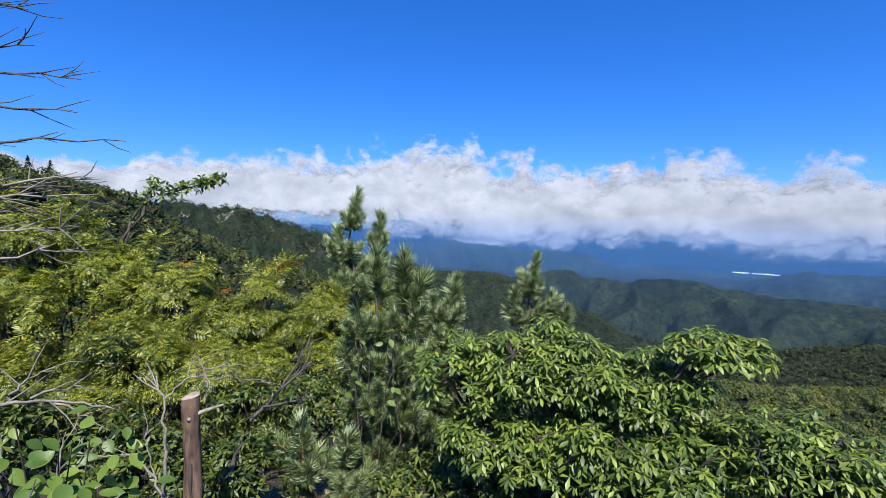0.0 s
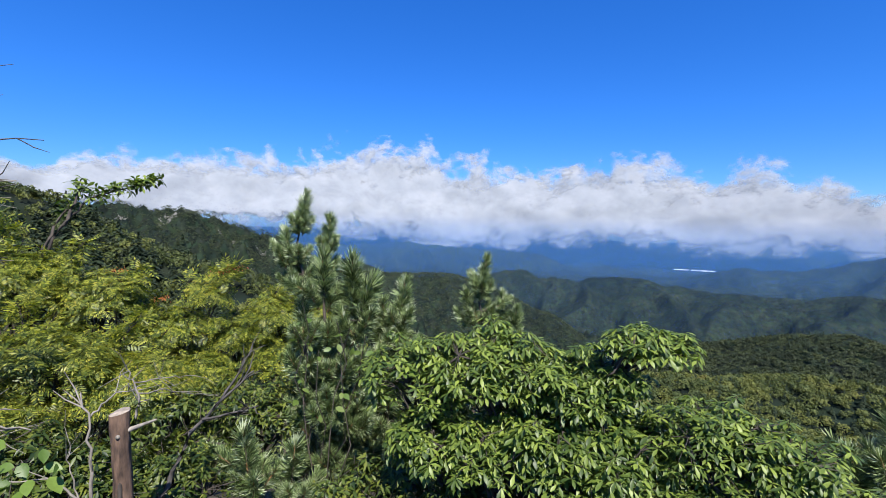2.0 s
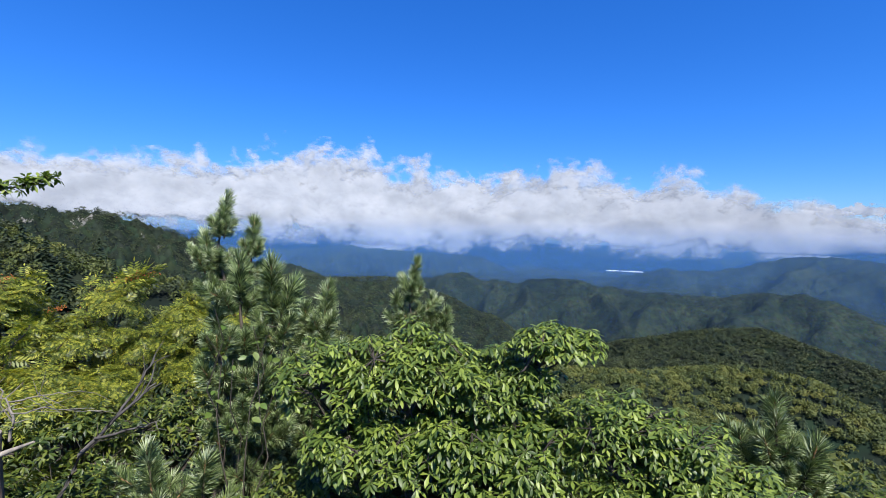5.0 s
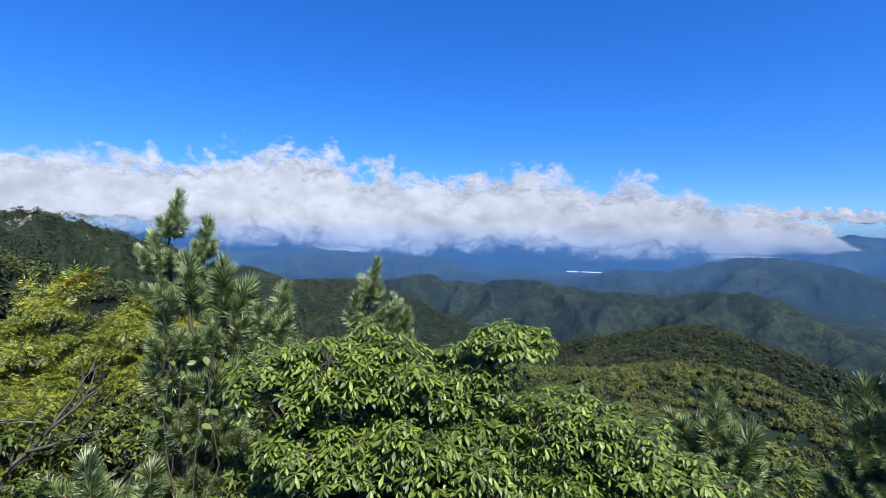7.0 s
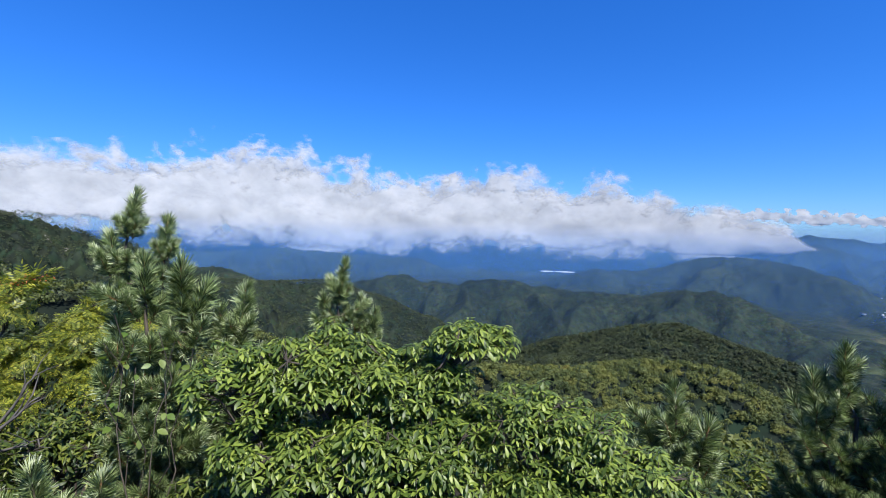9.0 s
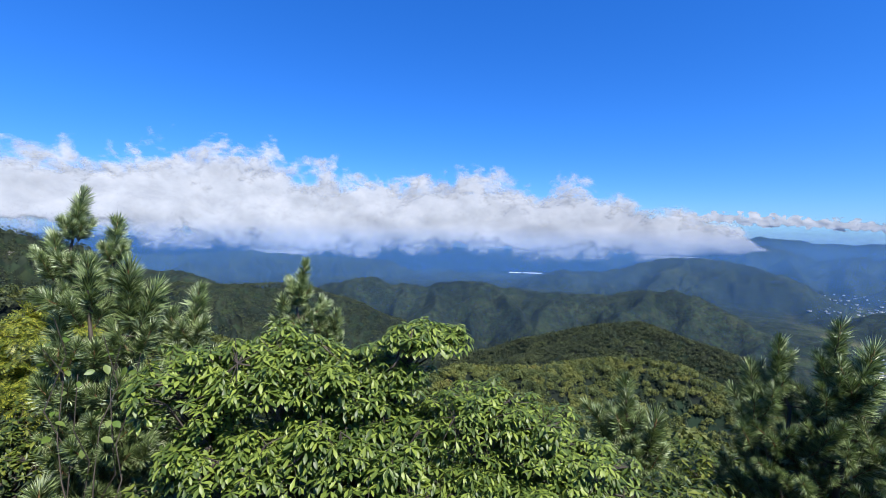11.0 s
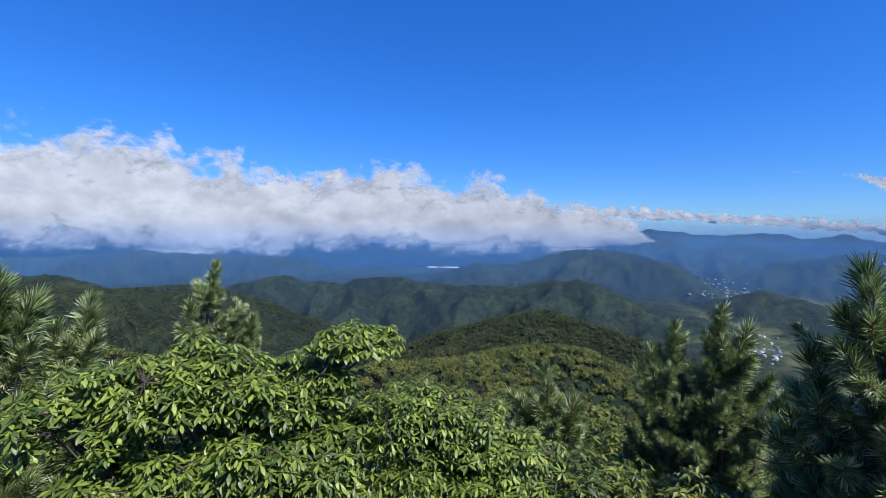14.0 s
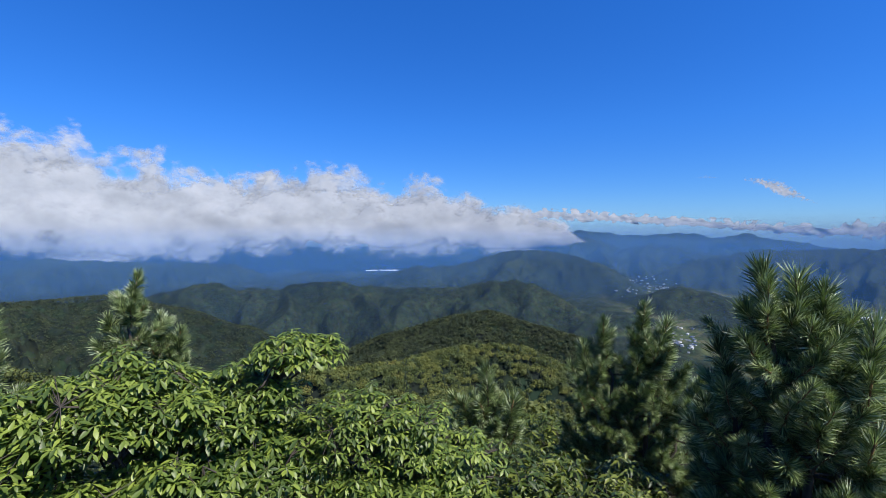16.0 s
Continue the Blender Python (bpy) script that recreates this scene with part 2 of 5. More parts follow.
def haze_sheet_material(name, density):
    """Blue-tinted sheet imitating haze: scatters a little daylight from above, lets the rest pass."""
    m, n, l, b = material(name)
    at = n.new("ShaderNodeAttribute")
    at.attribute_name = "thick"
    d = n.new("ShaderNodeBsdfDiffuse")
    # the blue of distant air is put into this colour
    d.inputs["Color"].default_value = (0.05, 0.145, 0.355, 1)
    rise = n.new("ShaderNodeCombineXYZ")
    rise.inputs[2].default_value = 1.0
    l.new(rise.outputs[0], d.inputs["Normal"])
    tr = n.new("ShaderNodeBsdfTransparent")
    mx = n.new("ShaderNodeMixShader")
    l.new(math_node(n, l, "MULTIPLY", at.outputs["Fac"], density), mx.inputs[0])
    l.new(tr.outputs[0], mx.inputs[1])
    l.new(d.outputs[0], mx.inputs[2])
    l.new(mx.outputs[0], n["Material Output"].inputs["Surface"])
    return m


# ---- mesh helpers ----
def mesh_from(name, v, f, mats, smooth=False, mat_index=None):
    """A mesh from an array of places and an array (or list of arrays) of faces."""
    me = bpy.data.meshes.new(name)
    v = np.asarray(v, dtype=np.float32)
    fs = [np.asarray(a, dtype=np.int32) for a in (f if isinstance(f, list) else [f]) if len(a)]
    me.vertices.add(len(v))
    me.vertices.foreach_set("co", v.ravel())
    loops = np.concatenate([a.ravel() for a in fs])
    sizes = np.concatenate([np.full(len(a), a.shape[1], dtype=np.int32) for a in fs])
    me.loops.add(len(loops))
    me.loops.foreach_set("vertex_index", loops)
    me.polygons.add(len(sizes))
    starts = np.concatenate([[0], np.cumsum(sizes)[:-1]]).astype(np.int32)
    me.polygons.foreach_set("loop_start", starts)
    if smooth:
        me.polygons.foreach_set("use_smooth", np.ones(len(sizes), dtype=bool))
    for m in (mats if isinstance(mats, (list, tuple)) else [mats]):
        me.materials.append(m)
    if mat_index is not None:
        me.polygons.foreach_set("material_index", np.asarray(mat_index, dtype=np.int32))
    me.update(calc_edges=True)
    return me


def number_field(me, name, values):
    me.attributes.new(name, "FLOAT", "POINT").data.foreach_set("value", np.asarray(values, dtype=np.float32))


def part(name, me, parent, label="", kind=""):
    ob = new(name, me)
    ob.parent = parent
    return tagged(ob, label, kind=kind)


def thing(name, label, category, group="", at=(0, 0, 0)):
    ob = new(name)
    ob.location = at
    ob.empty_display_size = 0.1
    return tagged(ob, label, category, group)


def unit(a):
    return a / np.maximum(np.linalg.norm(a, axis=-1, keepdims=True), 1e-9)


def frames(axis, normal):
    """Turns whose second column is axis and whose third lies near normal."""
    y = unit(np.asarray(axis, float))
    x = unit(np.cross(y, np.asarray(normal, float)))
    return np.stack([x, y, np.cross(x, y)], axis=-1)


def strew(tv, tf, turn, size, at):
    """Many copies of a small form, joined."""
    k, n = len(at), len(tv)
    v = np.einsum("kij,nj->kni", turn, tv) * np.asarray(size).reshape(-1, 1, 1) + np.asarray(at)[:, None]
    f = tf[None] + (np.arange(k) * n)[:, None, None]
    return v.reshape(-1, 3), f.reshape(-1, tf.shape[1])


class Tubes:
    """Collects tapered limbs into one mesh."""

    def __init__(self, sides=5):
        self.v, self.f, self.n, self.sides = [], [], 0, sides

    def add(self, pts, radii):
        pts = np.asarray(pts, float)
        radii = np.asarray(radii, float)
        t = unit(np.gradient(pts, axis=0))
        ref = np.where(np.abs(t[:, 2:3]) > 0.9, np.array([[1.0, 0, 0]]), np.array([[0, 0, 1.0]]))
        x = unit(np.cross(t, ref))
        y = np.cross(t, x)
        a = np.arange(self.sides) * 2 * np.pi / self.sides
        ring = pts[:, None] + radii[:, None, None] * (np.cos(a)[None, :, None] * x[:, None] + np.sin(a)[None, :, None] * y[:, None])
        m, s = len(pts), self.sides
        i = np.arange(m - 1)[:, None] * s + np.arange(s)[None]
        j = np.arange(m - 1)[:, None] * s + (np.arange(s)[None] + 1) % s
        self.v.append(ring.reshape(-1, 3))
        self.f.append(np.stack([i, j, j + s, i + s], -1).reshape(-1, 4) + self.n)
        self.n += m * s

    def mesh(self, name, mat):
        return mesh_from(name, np.concatenate(self.v), np.concatenate(self.f), mat, True)


def bend(a, b, sag, k, r):
    """A wandering line from a to b that rises or sags in its middle."""
    a, b = np.asarray(a, float), np.asarray(b, float)
    t = np.linspace(0, 1, k)[:, None]
    p = a + (b - a) * t
    p[:, 2:3] += sag * np.sin(np.pi * t)
    w = np.linalg.norm(b - a) * r
    p[1:-1] += rng.normal(0, 1, (k - 2, 3)) * w
    return p


# ---- noise on the plan ----
def lattice(ix, iy, seed):
    h = (ix * 374761393 + iy * 668265263 + seed * 974634777) & 0xFFFFFFFF
    h = ((h ^ (h >> 13)) * 1274126177) & 0xFFFFFFFF
    return ((h ^ (h >> 16)) & 0xFFFF) / 65535.0 * 2 * np.pi


def plan_noise(x, y, seed=0):
    xi, yi = np.floor(x).astype(np.int64), np.floor(y).astype(np.int64)
    xf, yf = x - xi, y - yi
    u, v = xf * xf * xf * (xf * (xf * 6 - 15) + 10), yf * yf * yf * (yf * (yf * 6 - 15) + 10)

    def g(dx, dy):
        a = lattice(xi + dx, yi + dy, seed)
        return np.cos(a) * (xf - dx) + np.sin(a) * (yf - dy)
    return ((g(0, 0) * (1 - u) + g(1, 0) * u) * (1 - v) + (g(0, 1) * (1 - u) + g(1, 1) * u) * v) * 1.5


def fbm(x, y, octaves=4, seed=0, gain=0.5):
    s, a = 0.0, 1.0
    for o in range(octaves):
        s = s + a * plan_noise(x * 2 ** o, y * 2 ** o, seed + o)
        a *= gain
    return s


# ---- terrain ----
FLOOR = -330.0
EYE = 1.6


def crest(*pts):
    """Places of a crest from compass degrees, slope of sight in degrees and distance."""
    out = []
    for az, el, d in pts:
        out.append((d * math.sin(radians(az)), d * math.cos(radians(az)), EYE + d * math.tan(radians(el))))
    return np.array(out)


# (crest line, fall per metre, roundness, depth of the spurs, ruggedness in metres, width of the spurs)
RIDGES = [
    # the mountain the path runs on, falling to a spur ahead
    (np.array([(-160, -300, 90), (-60, -90, 26), (-8, -9, 1.6), (0, -0.6, 0.05), (2.5, 1.5, -0.4), (14, 14, -7.5), (34, 38, -21), (62, 74, -36)]), 0.46, 3.0, 0.03, 0.0, 60),
    (crest((30, -18.4, 140), (36, -16.2, 160), (41, -15.2, 165), (46, -15.2, 165), (50, -17.0, 160), (54, -20.5, 150), (58, -26, 140)), 0.62, 12.0, 0.05, 1.2, 60),
    (crest((22, -18.0, 130), (30, -18.4, 140)), 0.5, 9.0, 0.05, 1.0, 60),
    # wooded hillside
    (crest((-75, 10, 170), (-58, 6.6, 165), (-51.4, 4.1, 160), (-44, 1.5, 150), (-40.8, -1.3, 140), (-36.2, -3.3, 132), (-31.6, -5.4, 126), (-22.6, -8.6, 120), (-12, -13.5, 120)), 0.55, 8.0, 0.06, 2.5, 70),
    # crag
    (crest((-62, 3.2, 820), (-52, 2.2, 800), (-43.7, 1.5, 780), (-39.3, 1.0, 770), (-34.4, 0.5, 760), (-31.5, 0.9, 750), (-29.7, 0.2, 750), (-26.6, -1.2, 760), (-22.6, -1.8, 780), (-19.5, -3.4, 800), (-15.5, -6.6, 830)), 0.62, 9.0, 0.3, 30, 80),
    # knoll
    (crest((24, -15.2, 430), (28.3, -13.6, 440), (32.6, -12.6, 450), (38.1, -11.1, 455), (41.8, -10.6, 455), (44, -11.1, 450), (48.9, -12.2, 440), (52.3, -13.1, 430), (55.1, -15.6, 415), (58, -19, 400)), 0.55, 16.0, 0.4, 3, 90),
    (crest((41.8, -10.8, 455), (36, -13.2, 400), (31, -15.6, 350)), 0.5, 14.0, 0.12, 4, 100),
    # green ridge and its dark shoulder
    (crest((-24, -8.2, 1020), (-12.8, -6.4, 1000), (-9, -6.8, 1000), (-2.3, -6.8, 1000), (0.4, -6.95, 1000), (3, -8.0, 980), (6.2, -9.0, 960), (10.1, -10.7, 930), (12.5, -11.7, 900), (16, -14, 860)), 0.52, 20.0, 0.45, 6, 120),
    (crest((-22, -4.4, 1420), (-13.4, -5.0, 1400), (-11.6, -5.3, 1380), (-7.4, -7.1, 1350), (-2, -9, 1330)), 0.5, 30.0, 0.14, 8, 190),
    # long dark ridge
    (crest((-6, -9.4, 2050), (3.5, -6.8, 2000), (6.7, -6.05, 1980), (9, -5.9, 1970), (12, -6.85, 1950), (16.3, -6.75, 1930), (21.5, -6.0, 1900), (25, -6.8, 1900), (30.2, -7.0, 1880), (34.4, -7.2, 1860), (38.7, -6.9, 1850), (42, -6.25, 1840), (44.9, -5.9, 1830), (49, -7.1, 1780), (52.9, -9.2, 1720), (56.9, -10.8, 1660), (60, -12.3, 1600)), 0.74, 8.0, 0.6, 6, 260),
    # blue ridges under the cloud
    (crest((-30, -1.5, 3900), (-13.4, -3.3, 3500), (-7.8, -2.7, 3450), (-2.4, -3.0, 3400), (4.7, -3.5, 3350), (11.2, -3.9, 3300), (15.5, -5.7, 3250)), 0.45, 26.0, 0.6, 16, 240),
    (crest((15.1, -5.75, 3300), (19.0, -5.05, 3250), (23.2, -5.8, 3200)), 0.4, 40.0, 0.2, 9, 280),
    (crest((27.7, -5.9, 2900), (33, -4.25, 2850), (37.4, -4.5, 2850), (42.6, -3.05, 2900), (45.3, -2.4, 2900), (48, -2.35, 2900), (51.8, -2.75, 2850), (55.5, -3.9, 2700), (57.4, -6.0, 2550), (59, -7.2, 2450)), 0.5, 22.0, 0.6, 14, 230),
    # hill by the town and the far ranges
    (crest((58.5, -8.0, 2300), (62.3, -6.7, 2250), (64.2, -6.1, 2200), (67.4, -6.8, 2150), (70, -7.9, 2100), (74, -9.5, 2100)), 0.42, 40.0, 0.5, 10, 190),
    (crest((49, -1.6, 4100), (54.1, -0.7, 4050), (58, -2.1, 3950), (61.1, -1.6, 3900), (64, -1.9, 3850), (68.4, -2.7, 3800), (71, -3.0, 3750), (76, -4.2, 3600), (82, -4.4, 3500), (90, -4.0, 3400), (100, -3.5, 3300)), 0.4, 25.0, 0.55, 24, 260),
    (crest((60.5, -5.8, 3000), (64, -4.0, 3200), (68, -2.6, 3400), (71.5, -1.9, 3500), (78, -1.6, 3500), (92, -1.5, 3400)), 0.42, 20.0, 0.55, 20, 220),
    (crest((44, -0.8, 4600), (50, -0.2, 4650), (54.1, 0.05, 4650), (58, -0.45, 4650), (63.9, -0.2, 4650), (67.2, -0.65, 4650), (70.3, -0.15, 4650), (74.1, -1.0, 4600), (77.6, -1.6, 4550), (80.7, -2.2, 4500), (95, -2.0, 4400)), 0.35, 30.0, 0.25, 42, 450),
    (crest((-50, -0.6, 4700), (-30, -0.9, 4750), (-15, -1.1, 4750), (0, -1.0, 4750), (12, -1.5, 4750), (22, -2.1, 4750), (30, -1.9, 4750), (40, -1.4, 4700)), 0.30, 40.0, 0.25, 14, 450),
]


def side_spurs(line, spacing, length, fall, seed, first=0.0):
    """Sharp side spurs that run down from a crest towards the valley on the near side."""
    g = np.random.default_rng(seed)
    seg = np.linalg.norm(np.diff(line[:, :2], axis=0), axis=1)
    at = np.concatenate([[0], np.cumsum(seg)])
    out, s = [], first + spacing * 0.5
    while s < at[-1]:
        p = np.array([np.interp(s, at, line[:, k]) for k in range(3)])
        q = np.array([np.interp(min(s + 20, at[-1]), at, line[:, k]) for k in range(3)])
        along = (q - p)[:2] / max(np.linalg.norm((q - p)[:2]), 1e-6)
        down = np.array([along[1], -along[0]])
        if down @ p[:2] > 0:
            down = -down
        L = length * g.uniform(0.7, 1.2)
        pts, lean = [p - np.array([0, 0, 3.0])], g.normal(0, 0.3)
        for k in range(3):
            d = down + along * lean
            step = d / np.linalg.norm(d) * L / 3
            pts.append(pts[-1] + np.array([step[0], step[1], -fall * (0.75 + 0.25 * k) * L / 3]))
            lean += g.normal(0, 0.25)
        out.append((np.array(pts), 0.95, 4.0, L))
        s += spacing * g.uniform(0.7, 1.35)
    return out


SPURS = []
for _n, _args in ((4, (85, 130, 0.36)), (5, (85, 110, 0.34)), (7, (110, 240, 0.26)), (9, (290, 640, 0.27)), (10, (340, 560, 0.27)), (12, (300, 560, 0.28)), (13, (170, 260, 0.30)), (14, (190, 700, 0.2)), (15, (170, 420, 0.3))):
    SPURS += side_spurs(RIDGES[_n][0], *_args, 300 + _n)


def add_spurs(x, y, h):
    for c, fall, soft, reach in SPURS:
        lo, hi = c[:, :2].min(0) - reach * 0.6, c[:, :2].max(0) + reach * 0.6
        m = np.where((x > lo[0]) & (x < hi[0]) & (y > lo[1]) & (y < hi[1]))[0]
        if not len(m):
            continue
        px, py = x[m], y[m]
        best, zc = np.full(px.shape, 1e12), np.zeros(px.shape)
        wx, wy = px + reach * 0.05 * plan_noise(px / (reach * 0.25), py / (reach * 0.25), 7), py + reach * 0.05 * plan_noise(px / (reach * 0.25), py / (reach * 0.25), 8)
        for a, b in zip(c[:-1], c[1:]):
            d = b[:2] - a[:2]
            t = np.clip(((wx - a[0]) * d[0] + (wy - a[1]) * d[1]) / (d @ d), 0, 1)
            q = (wx - a[0] - t * d[0]) ** 2 + (wy - a[1] - t * d[1]) ** 2
            near = q < best
            best, zc = np.where(near, q, best), np.where(near, a[2] + t * (b[2] - a[2]), zc)
        rough = 0.8 + 0.5 * np.abs(plan_noise(px / (reach * 0.16), py / (reach * 0.16), 9))
        z = zc - fall * rough * (np.sqrt(best + soft * soft) - soft)
        k = 2.5
        diff = np.clip((z - h[m]) / k, -30, 30)
        h[m] = np.where(diff > 20, z, np.where(diff < -20, h[m], h[m] + k * np.log1p(np.exp(diff))))
    return h


def ground_height(x, y):
    x, y = np.atleast_1d(np.asarray(x, float)), np.atleast_1d(np.asarray(y, float))
    r = np.hypot(x, y)
    h = FLOOR + 34 * np.abs(fbm(x / 420, y / 420, 4, 31)) - 10
    # the deep side valley before the long ridge
    way = np.degrees(np.arctan2(x, y))
    h = h - 120 * np.clip(1 - np.abs(r - 1480) / 420, 0, 1) ** 0.7 * np.clip((56 - way) / 8, 0, 1) * np.clip((way + 20) / 10, 0, 1)
    for k, (c, fall, soft, spur, rugged, wave) in enumerate(RIDGES):
        best = np.full(x.shape, 1e12)
        zc = np.zeros(x.shape)
        for a, b in zip(c[:-1], c[1:]):
            d = b[:2] - a[:2]
            n2 = d @ d
            t = np.clip(((x - a[0]) * d[0] + (y - a[1]) * d[1]) / n2, 0, 1)
            q = (x - a[0] - t * d[0]) ** 2 + (y - a[1] - t * d[1]) ** 2
            near = q < best
            best = np.where(near, q, best)
            zc = np.where(near, a[2] + t * (b[2] - a[2]), zc)
        dist = np.sqrt(best)
        # spurs and gullies run down from the crest and grow with the fall
        chord = c[-1, :2] - c[0, :2]
        chord = chord / np.linalg.norm(chord)
        run, across = x * chord[0] + y * chord[1], y * chord[0] - x * chord[1]
        gully = np.abs(plan_noise(run / wave + 0.3 * fbm(x / wave, y / wave, 2, k + 50), across / (wave * 3.0) + k * 7.1, k)) + 0.2 * np.abs(plan_noise(run / wave * 2.6 + 0.5 * fbm(x / wave * 2, y / wave * 2, 2, k + 70), across / (wave * 1.3), k + 90))
        gully = 0.62 * np.tanh(gully / 0.62)
        drop = fall * (np.sqrt(dist * dist + soft * soft) - soft)
        drop = drop * (1.0 + spur * 3.0 * (gully - 0.27) * np.clip(dist / (3 * soft + 20), 0, 1))
        z = zc - drop + rugged * (0.45 + 0.55 * np.clip(dist / wave, 0, 1)) * fbm(x / (wave * 0.4), y / (wave * 0.4), 4, k + 11)
        m = np.clip(2 + soft * 0.12, 0.3, 9) if k else 0.6
        diff = np.clip((z - h) / m, -30, 30)
        h = np.where(diff > 20, z, np.where(diff < -20, h, h + m * np.log1p(np.exp(diff))))
    return add_spurs(x, y, h)


def ground_at(x, y):
    return float(ground_height([x], [y])[0])


def build_ground():
    az = np.concatenate([np.arange(-64, 100, 0.24), np.arange(100, 296, 4.0)])
    rad = [0.0]
    r = 0.6
    while r < 4980:
        rad.append(r)
        r *= 1.013 if r > 30 else 1.06
    rad = np.array(rad + [4985.0])
    A, R = np.meshgrid(np.radians(az), rad)
    x, y = R * np.sin(A), R * np.cos(A)
    z = np.concatenate([ground_height(x[i], y[i])[None] for i in range(len(rad))])
    far = np.clip((R - 300) / 500, 0, 1)
    z = z + far * 3.2 * fbm(x / 11.0, y / 9.0, 2, 5) * np.clip(1800 / np.maximum(R, 1), 0, 1)
    # small gullies between sharp rounded ribs
    wide = np.clip((R - 520) / 500, 0, 1) * np.clip((z - FLOOR) / 40, 0, 1)
    z = z + wide * (4 - 14 * np.abs(plan_noise(x / 150 + 0.3 * plan_noise(x / 90, y / 90, 61), y / 190, 62)) - 9 * np.abs(plan_noise(x / 62, y / 75, 63)))
    nr, nc = x.shape
    i = np.arange(nr - 1)[:, None] * nc + np.arange(nc)[None]
    j = np.arange(nr - 1)[:, None] * nc + (np.arange(nc)[None] + 1) % nc
    f = np.stack([i, j, j + nc, i + nc], -1).reshape(-1, 4)[:, ::-1]
    me = mesh_from("ground", np.stack([x, y, z], -1).reshape(-1, 3), f, M_ground, True)
    D = np.degrees(A)
    rock = np.clip(1 - np.abs(R - 725) / 75, 0, 1) * ((D > -46) & (D < -22)) * np.clip(0.5 + 1.1 * fbm(x / 45, y / 45, 3, 3), 0, 1.2)
    rock = np.maximum(rock, 0.8 * np.clip(1 - np.abs(R - 410) / 60, 0, 1) * (D > 53) * (D < 59))
    number_field(me, "rock", rock.ravel())
    number_field(me, "field", (np.clip((FLOOR + 2 - z) / 8, 0, 1) * 0.4 * np.clip((D - 55) / 5, 0, 1) * (R > 1250)).ravel())
    number_field(me, "litter", np.clip((26 - R) / 12, 0, 1).ravel())
    return tagged(new("ground", me), "green wooded mountain ground falling to valleys", "ground", kind="structure")


build_ground()


# ---- clouds and haze sheets ----
def cloud(name, label, azs, lows, tops, radius, relief, soft, scale, seed, step=0.14, rows=84, ragged=0.38, form=None):
    """A cloud with a lumpy face that leans back as it rises, between two lines of sight given along the compass."""
    az = np.arange(azs[0], azs[-1], step)
    lo, to = np.interp(az, azs, lows), np.interp(az, azs, tops)
    u = np.radians(az) * radius
    mid, half = (lo + to) / 2, (to - lo) / 2
    t = np.linspace(-1.45, 1.45, rows)
    el = mid[None] + half[None] * t[:, None]
    U = np.broadcast_to(u[None], el.shape)
    W = np.tan(np.radians(el)) * radius
    taper = np.clip(np.minimum(az - az[0], az[-1] - az) / 3.0, 0, 1)[None]
    edge = np.minimum(1 - t[:, None], (1 + t[:, None]) * 1.5)
    bend_u, bend_w = relief * 0.5 * fbm(U / (relief * 1.5), W / (relief * 1.5), 2, seed + 5), relief * 0.5 * fbm(U / (relief * 1.5), W / (relief * 1.5), 2, seed + 6)
    puff = 0.0
    for o, (size, amount) in enumerate(((2.6, 1.0), (1.25, 0.5), (0.55, 0.22), (0.24, 0.1))):
        puff = puff + amount * np.abs(plan_noise((U + bend_u) / (relief * size), (W * 1.15 + bend_w) / (relief * size), seed + 9 + o))
    lump = fbm(U / (relief * 2.6), W / (relief * 2.0), 3, seed)
    broad = fbm(U / (relief * 3.2), W / (relief * 2.2), 2, (form or seed) + 40, 0.4)
    body = edge * 1.0 + ragged * (0.6 * lump + 1.5 * (puff - 0.42)) + (taper - 1) * 1.3
    swell = np.sqrt(np.clip(1 - t ** 2, 0, 1))[:, None]
    rise = np.tan(np.radians(el)) - np.tan(np.radians(lo))[None]
    r = radius * (1 + 0.9 * rise) - relief * (0.25 * swell + 0.03 * puff + 0.5 * broad)
    a = np.radians(np.broadcast_to(az[None], el.shape))
    v = np.stack([r * np.sin(a), r * np.cos(a), EYE + r * np.tan(np.radians(el))], -1).reshape(-1, 3)
    nr, nc = el.shape
    i = np.arange(nr - 1)[:, None] * nc + np.arange(nc - 1)[None]
    q = np.stack([i, i + 1, i + nc + 1, i + nc], -1).reshape(-1, 4)
    me = mesh_from(name, v, q, cloud_material(name, soft, scale), True)
    number_field(me, "body", body.ravel())
    return tagged(new(name, me), label, "cloud", kind="structure")


BANK_AZ = [-60, -47, -42, -37, -28, -19, -12, -5, 0.3, 4.5, 10.3, 16, 23.7, 29.8, 33.5, 38.3, 42.7, 48.6, 54.5]
BANK_LOW = np.array([2.4, 2.0, 1.0, 0.3, -0.5, -0.9, -2.0, -2.8, -3.1, -3.4, -3.3, -2.5, -2.4, -2.9, -2.9, -2.6, -2.6, -2.5, -2.0])
BANK_TOP = np.array([4.8, 4.9, 4.6, 6.6, 6.2, 7.3, 8.5, 8.8, 6.8, 7.5, 6.3, 6.9, 6.9, 4.8, 5.9, 4.2, 3.0, 2.0, -0.6])
for depth, grow, seed in ((3656, 0.3, 3), (3650, 0.05, 4), (3644, -0.4, 6)):
    cloud("cloud_bank", "long white cumulus bank over the valleys", BANK_AZ, BANK_LOW - grow * 0.5 + 0.1, BANK_TOP + grow, depth, 150, 0.6, 0.011, seed, ragged=0.48, form=3)
cloud("cloud_string", "low string of small distant white clouds", [44, 50, 54, 60, 68, 76, 84, 95], [1.4, 1.5, 1.2, 0.9, 0.3, -0.4, -0.8, -1.0],
      [2.6, 2.7, 2.4, 1.9, 1.3, 0.7, 1.3, 1.5], 4650, 36, 0.6, 0.014, 21, rows=40, ragged=1.0)
